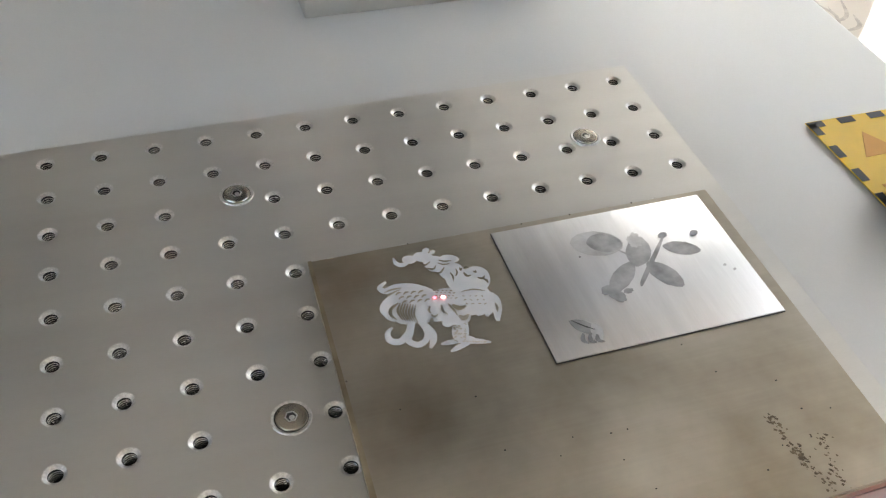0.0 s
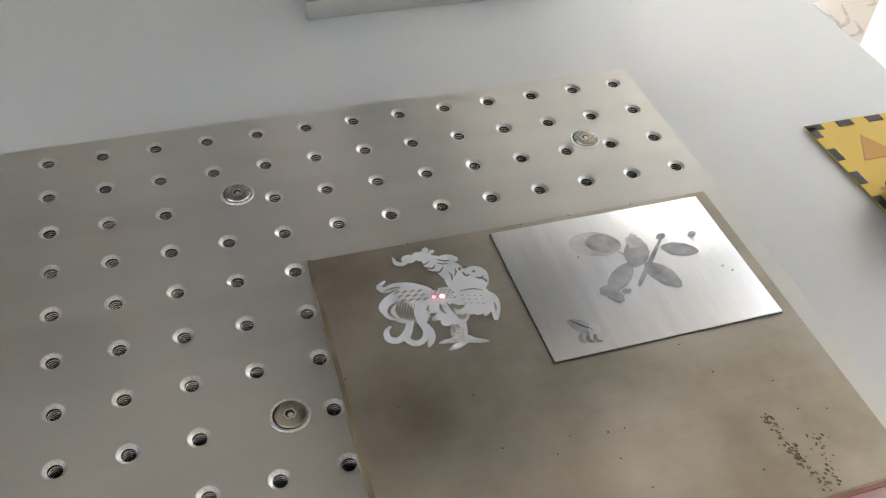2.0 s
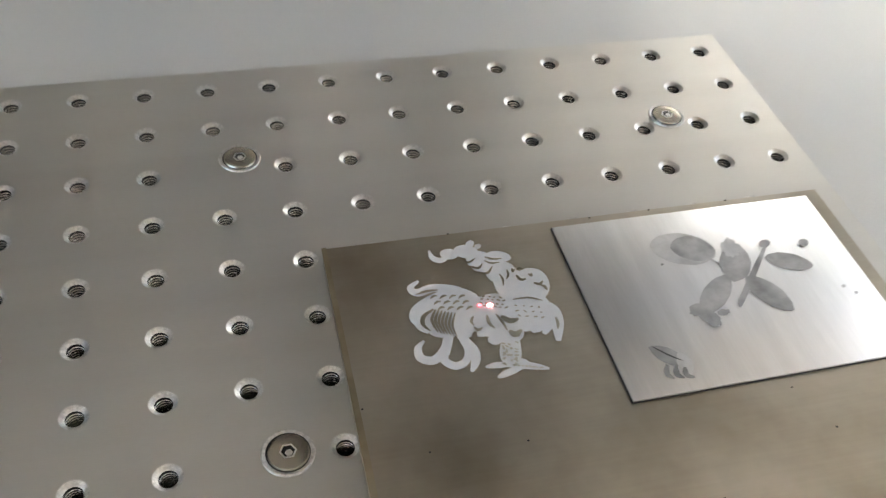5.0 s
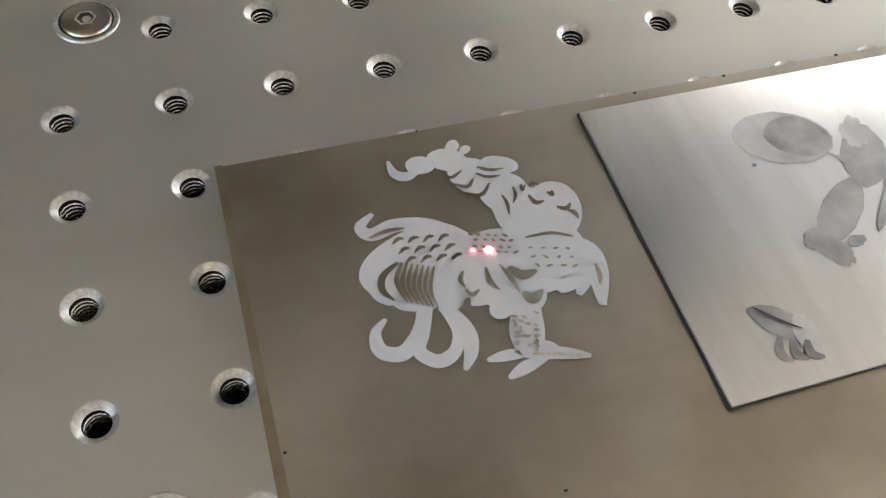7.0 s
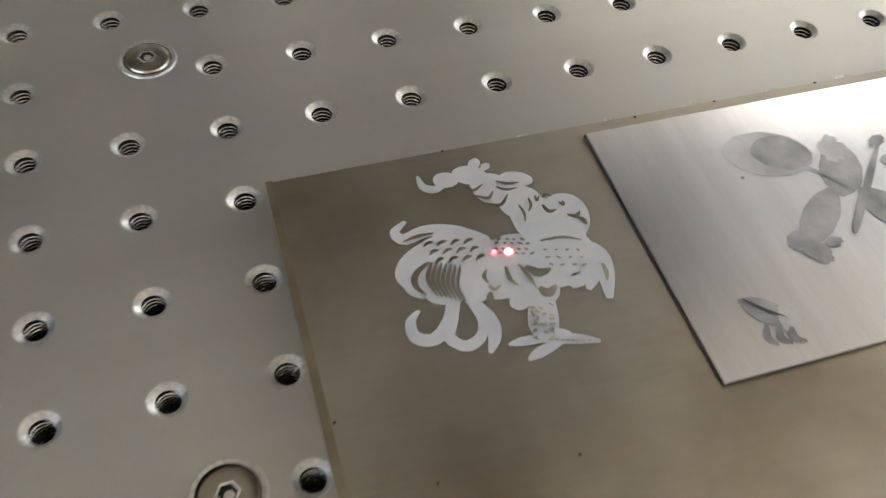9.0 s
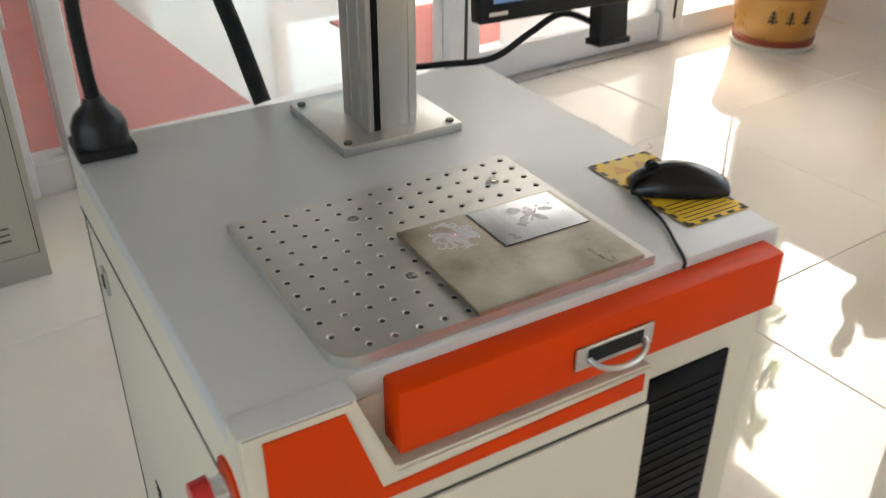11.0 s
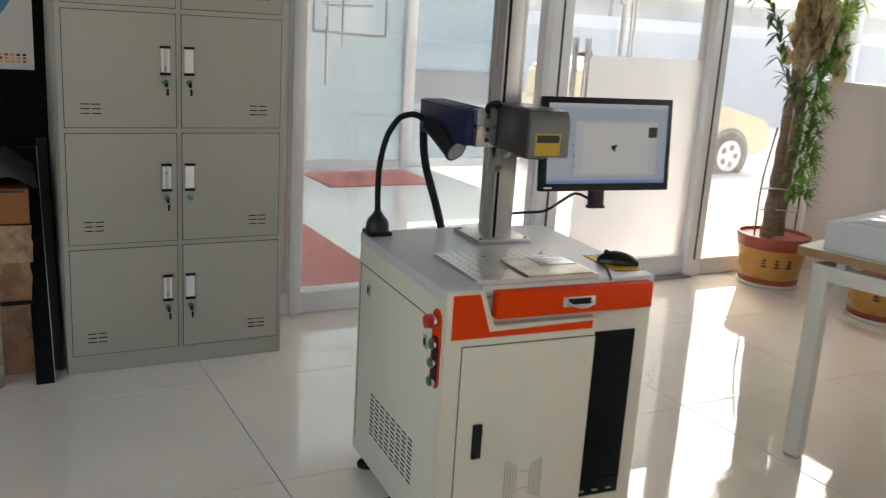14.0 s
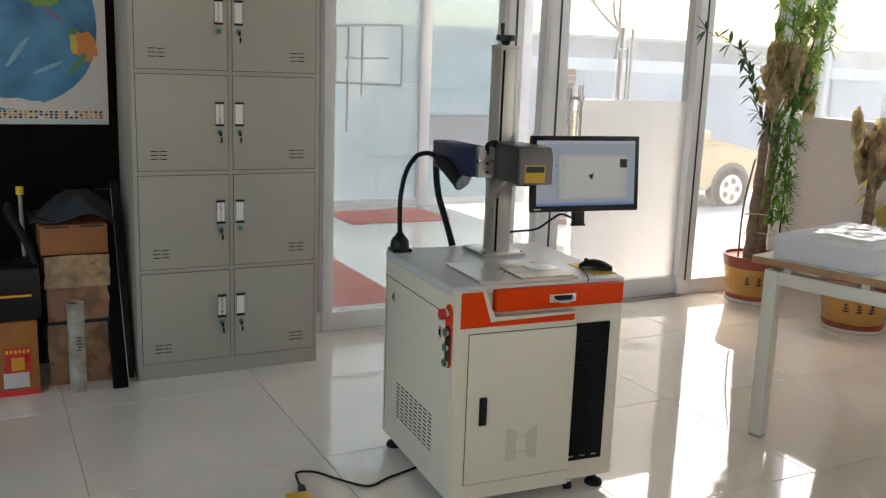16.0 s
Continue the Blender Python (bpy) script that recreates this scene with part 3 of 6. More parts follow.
def safety_label():
    g = thing("safety_sticker", "yellow warning sticker with a black and yellow hazard border", "sticker", pose(0.142, -0.137, ZT + 0.0014))
    part("sheet", boxed(-0.045, 0.045, -0.087, 0.087, -0.0003, 0.0003), M_YELLOW, g)
    for k in range(9):
        y = -0.08 + k * 0.02
        for x in (-0.0425, 0.0425):
            part("hazard_mark", boxed(x - 0.0024, x + 0.0024, y - 0.005, y + 0.005, 0.0002, 0.0006), M_INK, g, smooth=0)
    for k in range(5):
        x = -0.04 + k * 0.02
        for y in (-0.084, 0.084):
            part("hazard_mark", boxed(x - 0.005, x + 0.005, y - 0.0024, y + 0.0024, 0.0002, 0.0006), M_INK, g, smooth=0)
    for x in (-0.018, 0.014):
        part("warning_triangle", prism([(x - 0.012, 0.052), (x + 0.012, 0.052), (x, 0.072)], "z", 0.0002, 0.0006), M_FADEINK, g, smooth=0)
    for k in range(7):
        part("print_line", boxed(-0.036, 0.03 - 0.012 * (k % 3), 0.028 - k * 0.008, 0.0305 - k * 0.008, 0.0002, 0.0006), M_FADEINK, g, smooth=0)
    for k in range(6):
        part("print_line", boxed(-0.036, 0.036, -0.04 - k * 0.0075, -0.0388 - k * 0.0075, 0.0002, 0.0006), M_INK, g, smooth=0)
    return g


safety_label()

# ---- the drilled work plate ----
PITCH, ZP = 0.025, 0.756
SCREWS = ((-0.037, -0.0435), (-0.2165, -0.044), (-0.2165, -0.174))


def work_plate():
    g = thing("work_plate", "brushed aluminium plate with rows of threaded holes", "work plate")
    bm = bmesh.new()
    n, h = 16, PITCH / 2
    def ring(cx, cy, r, z):
        return [bm.verts.new((cx + r * math.cos(2 * math.pi * (k + 0.5) / n), cy + r * math.sin(2 * math.pi * (k + 0.5) / n), z)) for k in range(n)]
    def border(cx, cy):
        out = []
        for k in range(n):
            a = 2 * math.pi * (k + 0.5) / n
            s = h / max(abs(math.cos(a)), abs(math.sin(a)))
            out.append((cx + s * math.cos(a), cy + s * math.sin(a)))
        return out
    threads = bmesh.new()
    chamfers, bores = bmesh.new(), bmesh.new()
    for i in range(14):
        for j in range(11):
            cx, cy = -PITCH * i, -PITCH * j
            corner = i == 13 and j == 10
            if corner or (i, j) in ((9, 2), (9, 7)) or (i == 0 and j >= 4):
                if corner:
                    pts = [(cx + h, cy - h), (cx + h, cy + h), (cx - h, cy + h)] + [(cx + h - 0.025 * math.cos(a), cy + h - 0.025 * math.sin(a)) for a in np.linspace(0, math.pi / 2, 9)][1:-1]
                    pts = pts[:2] + [(cx + h - 0.025 * math.cos(a), cy + h - 0.025 * math.sin(a)) for a in np.linspace(0, math.pi / 2, 11)]
                    bm.faces.new([bm.verts.new((*p, ZP)) for p in pts[1:]])
                else:
                    bm.faces.new([bm.verts.new((cx + a * h, cy + b * h, ZP)) for a, b in ((-1, -1), (1, -1), (1, 1), (-1, 1))])
                continue
            outer = [bm.verts.new((*p, ZP)) for p in border(cx, cy)]
            lip = ring(cx, cy, 0.0043, ZP)
            for k in range(n):
                bm.faces.new((outer[k], outer[(k + 1) % n], lip[(k + 1) % n], lip[k]))
            rim = [[chamfers.verts.new((cx + r * math.cos(2 * math.pi * (k + 0.5) / n), cy + r * math.sin(2 * math.pi * (k + 0.5) / n), z)) for k in range(n)] for r, z in ((0.00455, ZP + 0.00003), (0.0042, ZP - 0.00012), (0.0028, ZP - 0.0011))]
            for ra, rb in zip(rim, rim[1:]):
                for k in range(n):
                    chamfers.faces.new((ra[k], ra[(k + 1) % n], rb[(k + 1) % n], rb[k]))
            for a, b in ((1, 1), (-1, 1), (-1, -1), (1, -1)):
                k = {(1, 1): 1, (-1, 1): 5, (-1, -1): 9, (1, -1): 13}[(a, b)]
                v = bm.verts.new((cx + a * h, cy + b * h, ZP))
                bm.faces.new((outer[k], v, outer[(k + 1) % n]))
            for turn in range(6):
                # one turn of thread: root and underside coloured dark as shade, crest coloured bright
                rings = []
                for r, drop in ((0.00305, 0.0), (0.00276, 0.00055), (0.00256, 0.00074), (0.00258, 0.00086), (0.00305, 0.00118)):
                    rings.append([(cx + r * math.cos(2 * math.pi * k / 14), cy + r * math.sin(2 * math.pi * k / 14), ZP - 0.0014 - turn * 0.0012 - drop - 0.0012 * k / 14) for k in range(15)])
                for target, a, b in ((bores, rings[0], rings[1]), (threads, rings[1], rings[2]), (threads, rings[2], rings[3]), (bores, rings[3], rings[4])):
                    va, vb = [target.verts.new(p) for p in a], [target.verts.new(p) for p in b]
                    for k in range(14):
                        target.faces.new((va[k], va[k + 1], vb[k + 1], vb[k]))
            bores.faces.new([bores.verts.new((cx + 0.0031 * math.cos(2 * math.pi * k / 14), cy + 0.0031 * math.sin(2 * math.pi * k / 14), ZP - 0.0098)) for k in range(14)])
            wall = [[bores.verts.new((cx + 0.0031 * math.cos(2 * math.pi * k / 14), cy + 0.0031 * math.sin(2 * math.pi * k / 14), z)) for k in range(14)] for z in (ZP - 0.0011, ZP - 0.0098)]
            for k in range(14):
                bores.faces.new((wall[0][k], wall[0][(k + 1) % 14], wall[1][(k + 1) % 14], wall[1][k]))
    bmesh.ops.remove_doubles(bm, verts=bm.verts, dist=1e-5)
    # margins beyond the last holes, and the outer edge
    xl, xr, yf, yb = -13.5 * PITCH, 0.5 * PITCH, -10.5 * PITCH, 0.5 * PITCH
    part("plate_face", bm, M_ANOD, g, smooth=0)
    part("chamfer", chamfers, M_CHAMFER, g, "bright turned chamfers of the holes", smooth=40)["kind"] = "stuff"
    part("thread", threads, M_THREAD, g, "cut screw thread with crests coloured bright", smooth=0)["kind"] = "stuff"
    part("bore", bores, M_BORE, g, "bores and thread flanks coloured dark for shade", smooth=0)["kind"] = "stuff"
    edge = [(xl + 0.025 - 0.025 * math.cos(a), yf + 0.025 - 0.025 * math.sin(a)) for a in np.linspace(0, math.pi / 2, 11)] + [(xr, yf), (xr, yb), (xl, yb)]
    side = bmesh.new()
    low = [side.verts.new((*p, ZT + 0.001)) for p in edge]
    high = [side.verts.new((*p, ZP)) for p in edge]
    for k in range(len(edge)):
        side.faces.new((low[k], low[(k + 1) % len(edge)], high[(k + 1) % len(edge)], high[k]))
    part("plate_edge", side, M_ANOD, g, smooth=20)
    for x, y in SCREWS:
        s = part("countersink", lathe([(0.0079, 0.00008), (0.0077, 0.0006), (0.0073, 0.0007), (0.0064, 0.0003)], 36, (x, y, ZP)), M_CHAMFER, g, "bright countersink rim")
        # Flat black disc and hexagon stand for shade in the gap and socket.
        part("gap", lathe([(0.0067, 0.00035), (0.0, 0.00038)], 32, (x, y, ZP)), M_BLACK, s)
        hd = part("screw_head", lathe([(0.0019, 0.00085), (0.0021, 0.00105), (0.0052, 0.0011), (0.0058, 0.00095), (0.0061, 0.00045)], 32, (x + 0.0001, y - 0.0001, ZP)), M_SCREW, s, "flush nickel socket screw head")
        part("socket_wall", lathe([(0.0026, 0.00112), (0.0024, 0.0012), (0.0020, 0.00114), (0.0018, 0.00113)], 6, (x, y, ZP)), M_CHAMFER, hd, "bright socket edge", smooth=0)
        part("hex_socket", lathe([(0.0020, 0.00116), (0.0, 0.00117)], 6, (x, y, ZP)), M_BLACK, hd, "flat black hexagon for the shaded socket", smooth=0)
        part("socket_floor", lathe([(0.0012, 0.00119), (0.0007, 0.00122), (0.0, 0.00121)], 6, (x + 0.0002, y - 0.0006, ZP)), M_CHAMFER, hd, smooth=0)
    return g


work_plate()

# ---- the steel sheet and the engraved card on it ----
def stained_steel():
    """Steel sheet: grey and brown heat clouds, a cross brushing and uneven gloss."""
    m = surface("stained_steel_plate", (0.565, 0.525, 0.45), rough=0.33, metal=0.9, vary=0.36, scale=12, grain=0.04, fine=260, spread=0.06, tint=(0.42, 0.35, 0.255))
    n, l, b = nodes_of(m)
    tc, mp, brush = n.new("ShaderNodeTexCoord"), n.new("ShaderNodeMapping"), n.new("ShaderNodeTexNoise")
    mp.inputs["Scale"].default_value = (1.0, 22.0, 1.0)
    brush.inputs["Scale"].default_value, brush.inputs["Detail"].default_value = 34.0, 6
    l.new(tc.outputs["Object"], mp.inputs["Vector"])
    l.new(mp.outputs["Vector"], brush.inputs["Vector"])
    mr, mix = n.new("ShaderNodeMapRange"), n.new("ShaderNodeMix")
    mr.inputs["To Min"].default_value, mr.inputs["To Max"].default_value = 0.93, 1.05
    mix.data_type, mix.blend_type = "RGBA", "MULTIPLY"
    mix.inputs["Factor"].default_value = 1.0
    l.new(brush.outputs["Fac"], mr.inputs["Value"])
    l.new(b.inputs["Base Color"].links[0].from_socket, mix.inputs["A"])
    l.new(mr.outputs["Result"], mix.inputs["B"])
    l.new(mix.outputs["Result"], b.inputs["Base Color"])
    return m


M_STAIN = stained_steel()
M_MIRROR = surface("satin_brushed_card", (0.8, 0.8, 0.81), rough=0.38, metal=0.92, vary=0.07, scale=26, grain=0.05, fine=190, stretch=(7, 0.6, 1), spread=0.05)
M_CARDEDGE = surface("dark_cut_edge", (0.12, 0.12, 0.12), rough=0.4, metal=0.8, vary=0.2)
M_ETCH = surface("pale_engraving", (0.66, 0.66, 0.68), rough=0.75, metal=0.2, vary=0.05, scale=30)
M_GREYETCH = surface("grey_engraving", (0.50, 0.50, 0.505), rough=0.38, metal=0.85, vary=0.45, scale=90, grain=0.1, fine=500)
ZS = ZP + 0.0055
solid("steel_sheet", prism([(-0.1985, -0.266), (-0.0015, -0.262), (-0.0004, -0.1012), (-0.1945, -0.1006)], "z", ZP + 0.0002, ZS, bevel=0.0007), M_STAIN, "heat-stained steel sheet lying on the drilled plate", "steel sheet")
M_BURNT = surface("burnt_steel_edge", (0.45, 0.39, 0.28), rough=0.34, metal=0.85, vary=0.25, scale=60, tint=(0.36, 0.3, 0.2))
part("burnt_edge", prism([(-0.1986, -0.2655), (-0.1962, -0.2655), (-0.1930, -0.1008), (-0.1947, -0.1008)], "z", ZS - 0.001, ZS + 0.00006), M_BURNT, bpy.data.objects["steel_sheet"], "brown burnt edge")
nick = bmesh.new()
nick_rng = random.Random(21)
for k in range(26):
    # chipped bright and dark specks along the cut edges, and loose grit
    f = nick_rng.random()
    if k < 2:
        x, y = -0.1965 + 0.004 * f, -0.25 + 0.12 * f
    elif k < 6:
        x, y = -0.19 + 0.185 * f, -0.1012 + nick_rng.uniform(-0.0012, 0)
    else:
        x, y = nick_rng.uniform(-0.185, -0.01), nick_rng.uniform(-0.255, -0.185)
    box(nick, x - 0.0002, x + 0.0002 + 0.0003 * f, y - 0.0002, y + 0.0002, ZS - 0.0002, ZS + 0.0003)
grit = part("edge_nick", nick, M_INK, bpy.data.objects["steel_sheet"], "small dark nicks and grit", smooth=0)
grit["kind"] = "stuff"
card = thing("engraved_card", "bright satin metal card engraved with grey leaf shapes", "metal card")
part("card", boxed(-0.1125, -0.008, -0.1812, -0.1057, ZS + 0.0002, ZS + 0.0014, bevel=0.0001), M_MIRROR, card)
part("card_edge", boxed(-0.1127, -0.0077, -0.1814, -0.1054, ZS + 0.0001, ZS + 0.0007), M_CARDEDGE, card, "dark cut edge of the card")
M_LASER = (glow("laser_red_core", (1.0, 0.25, 0.3), 6.0), glow("laser_red", (1.0, 0.05, 0.08), 2.5))

# ---- engraving on the card and the sheet ----
def stroke(bm, points, width, z, steps=6):
    """A flat tapering brush stroke through the points, as thick as a coat of ink."""
    line = smooth_line([(x, y, z) for x, y in points], steps)
    n = len(line)
    left, right = [], []
    for i, p in enumerate(line):
        d = (line[min(i + 1, n - 1)] - line[max(i - 1, 0)]).normalized()
        w = width * (0.12 + 0.88 * math.sin(math.pi * (0.12 + 0.82 * i / (n - 1)))) / 2
        side = Vector((-d.y, d.x, 0)) * w
        left.append(bm.verts.new(p + side))
        right.append(bm.verts.new(p - side))
    for i in range(n - 1):
        bm.faces.new((left[i], right[i], right[i + 1], left[i + 1]))


def blob(bm, x, y, rx, ry, turn, z, lumps=0.0, seed=1, point=0.0):
    rng = random.Random(seed)
    c, s = math.cos(radians(turn)), math.sin(radians(turn))
    ring = []
    for k in range(28):
        a = 2 * math.pi * k / 28
        f = 1 + lumps * rng.uniform(-1, 1)
        px, py = rx * f * math.cos(a), ry * f * math.sin(a) * abs(math.sin(a)) ** point
        ring.append(bm.verts.new((x + px * c - py * s, y + px * s + py * c, z)))
    bm.faces.new(ring)


def sheet_motif():
    """Pale rooster figure marked on the steel sheet, built as plain plumes, lobes and a stem."""
    g = thing("engraved_motif", "pale laser-engraved rooster in plain shapes on the steel sheet", "engraving", pose(-0.15, -0.135, ZS + 0.00012))
    mm = 0.001
    rng = random.Random(4)
    def strokes(name, mat, lift, rows):
        for q, (w, *pts) in enumerate(rows):
            bm = bmesh.new()
            stroke(bm, [(pts[i] * mm, pts[i + 1] * mm) for i in range(0, len(pts), 2)], w * mm, (lift + q * 0.004) * mm)
            part(name, bm, mat, g, smooth=0)
    strokes("plume", M_ETCH, 0.05, (
        (3.4, 1.7, 0.4, -3.2, 7.6, -11.2, 9.9, -17, 8.8, -18.8, 11.3, -15.5, 13.9),
        (7.1, 4, -0.2, -3.8, 5.6, -14, 2.9, -19.4, -0.8, -19.3, -5.6),
        (7.1, 3.5, -1.5, -5, 2.1, -13.9, 0.2, -18.4, -4.2, -17, -8),
        (7.1, 3.1, -2.8, -4.7, -0.7, -11.3, -3.2, -15, -7, -12.9, -10.4),
        (7.1, 3.8, -4.3, -3.3, -3.9, -8.4, -7.3, -11.5, -11),
        (5.9, 4.5, -5.9, -1.3, -7.1, -5.7, -10, -8.6, -12.4),
        (5.2, 4.8, -8.7, 0.6, -10.3, -3.4, -11.6)))
    strokes("plume_curl", M_ETCH, 0.09, (
        (3.2, -11.3, -8.2, -14, -15, -18.3, -18.9, -22.2, -17.4, -22.2, -13.5, -19.6, -11),
        (2.9, -10, -9.5, -13.2, -15.7, -15.3, -19.2, -12.5, -22.3, -8.8, -21.2, -7.1, -17.4, -8.3, -12.3),
        (3.4, -8.3, -9.6, -5.3, -16.5, -5.6, -21.5, -8, -25.4)))
    for q, (x, y, rx, ry, turn) in enumerate(((21.6, 5.2, 6.3, 8.2, -30), (15.6, 6.6, 6.5, 7.3, 10), (7.4, -1, 7.1, 5.0, -10), (17, -0.9, 8.6, 5.4, -22), (5.4, -9.6, 7.2, 5.6, -20), (13.2, 12.8, 5.6, 5.4, -30),
            (8.6, 17.8, 6.7, 4.9, -50), (4, 24, 4.4, 3.1, -20), (-2.2, 23.9, 3.2, 2.5, -10), (14.8, 20.0, 4.2, 2.4, -22), (12.5, -8, 7.1, 5.2, -20), (8.6, -12.8, 4.5, 4.2, 0))):
        bm = bmesh.new()
        blob(bm, x * mm, y * mm, rx * mm, ry * mm, turn, (0.12 + q * 0.004) * mm, 0.015, q)
        part("lobe", bm, M_ETCH, g, smooth=0)
    strokes("fringe", M_ETCH, 0.18, (
        (2.4, -1.5, 24, -5.5, 21.6, -8.2, 23, -8.7, 26.7), (2.8, 4.6, 25.6, 6.5, 27.6, 7.3, 28.9), (2.2, 7.6, 24.8, 9, 26.1, 9.2, 26.9),
        (5.4, 17, -2.1, 24.2, -5.4, 25, -11.3, 22.9, -19.1), (4.4, 14.9, -4.4, 21.4, -7.6, 21.8, -11.8, 19.2, -15.6), (4.4, 12.8, -6.7, 18.6, -9.7, 18.4, -12.3, 15.6, -14), (4.2, 5.7, -13, 2.7, -14.8, 0.4, -14.6)))
    strokes("stem", M_ETCH, 0.22, (
        (7.0, 9.6, -12, 6.9, -18.5, 5.4, -23.2, 5.1, -26.2), (2, 6, -23.4, 8.9, -24.6, 11, -25.9), (2.4, 6, -25.2, 0.5, -24.6, -3.4, -24.6), (2.8, 3, -25, 10.4, -26.7, 16.3, -28.9), (2.6, 8.1, -26.8, 2.9, -28, -0.7, -29.2)))
    # slits left uncut between the plumes, fanning out from the root
    fan = [(1.0, -10.1, 8.7, -14, 8.8, -17.8, 8), (1.5, -13.7, 0.9, -17.4, -1.5, -18.4, -4.6, -16.8, -7.6)]
    for k in range(7):
        f = k / 6
        fan.append((1.0 - 0.25 * f, -13 + 6 * f, 0.7 - 2.6 * f, -15.2 + 6 * f, -3.5 - 3.4 * f, -14.5 + 5.6 * f, -8.7 - 2.7 * f))
    for k in range(12):
        x, y = -11 + (k % 4) * 3.1 + 0.6 * (k // 4), 6.2 - (k // 4) * 2.6 - 0.5 * (k % 4)
        fan.append((0.9, x, y, x - 1.2, y + 0.1, x - 2.6, y - 0.9))
    strokes("uncut_slit", M_STAIN, 0.26, fan)
    strokes("uncut_arc", M_STAIN, 0.36, (
        (0.9, 1.4, 21.5, 3.2, 18.9, 6.2, 20.3), (1.0, 3.3, 17.1, 6, 15.7, 7.9, 17.5), (1.0, 3.9, 14.6, 8.1, 12.9, 11, 15.6), (0.9, 9.6, 20.4, 12.2, 18.9, 15.2, 18.6), (0.8, 9, 18.7, 11, 17.2, 14, 17),
        (0.8, 12.4, 11.8, 12.8, 9.3, 12.2, 6.5), (0.8, 15.5, 13.3, 15.3, 11, 14, 9.1), (0.8, 17.4, 13.6, 17.2, 12, 18.3, 13.2)))
    strokes("uncut_crescent", M_STAIN, 0.4, (
        (0.9, 19, 12.6, 20, 13.2, 21.2, 12.4), (1.2, 18, 10.4, 18.8, 8.1, 20.8, 8.1), (1.2, 22.8, 6, 24.6, 5, 26.2, 6.2), (0.8, 13.5, 0.1, 19, -0.1, 23.3, -2.1), (1.2, 25, 4.5, 26, 3.5, 26.2, 1.9), (1.0, 22.2, 10.2, 23, 9.2, 23.4, 10.4)))
    strokes("uncut_gap", M_STAIN, 0.44, (
        (2.4, 7.5, -6, 9.7, -8.4, 12.9, -8.1), (2.4, 8.3, -12.3, 9.8, -14.2, 12.4, -12.7), (1.2, 3, -4.8, 2.8, -8.2, 4.1, -10.6), (1.0, 6, -4.9, 7.2, -8.7, 7.7, -12.2),
        (1.0, -1.6, -4.5, -2.8, -6.4, -2.4, -8.2), (1.1, -2.5, -8.8, -1.6, -10.2, 0.2, -9.5), (1.6, -2.6, -10.7, -3.4, -12.2, -3.6, -13.6), (1.1, 25.2, -9.7, 25, -12.4, 24.2, -14.6)))
    dots = bmesh.new()
    for k in range(66):
        if k < 20:
            x, y = 2.6 + (k % 5) * 1.7 + 0.7 * (k // 5 % 2), 3.6 - (k // 5) * 1.5 - 0.5 * (k % 5)
        elif k < 46:
            f = (k - 20) / 26
            x, y = 7.2 - 2.6 * f + rng.uniform(-2.4, 2.4), -17 - 8.5 * f
        elif k < 58:
            x, y = 13.5 + (k - 46) % 4 * 2.5, -2.6 - ((k - 46) // 4) * 2.2 - ((k - 46) % 4) * 0.7
        else:
            x, y = 6 + (k - 58) * 1.1, -25.8 - (k - 58) * 0.35
        blob(dots, x * mm + rng.uniform(-0.2, 0.2) * mm, y * mm, rng.uniform(0.4, 0.75) * mm, rng.uniform(0.22, 0.38) * mm, rng.uniform(-60, 20), 0.48 * mm, 0.1, k)
    part("uncut_dot", dots, M_STAIN, g, smooth=0)["kind"] = "stuff"
    return g


sheet_motif()


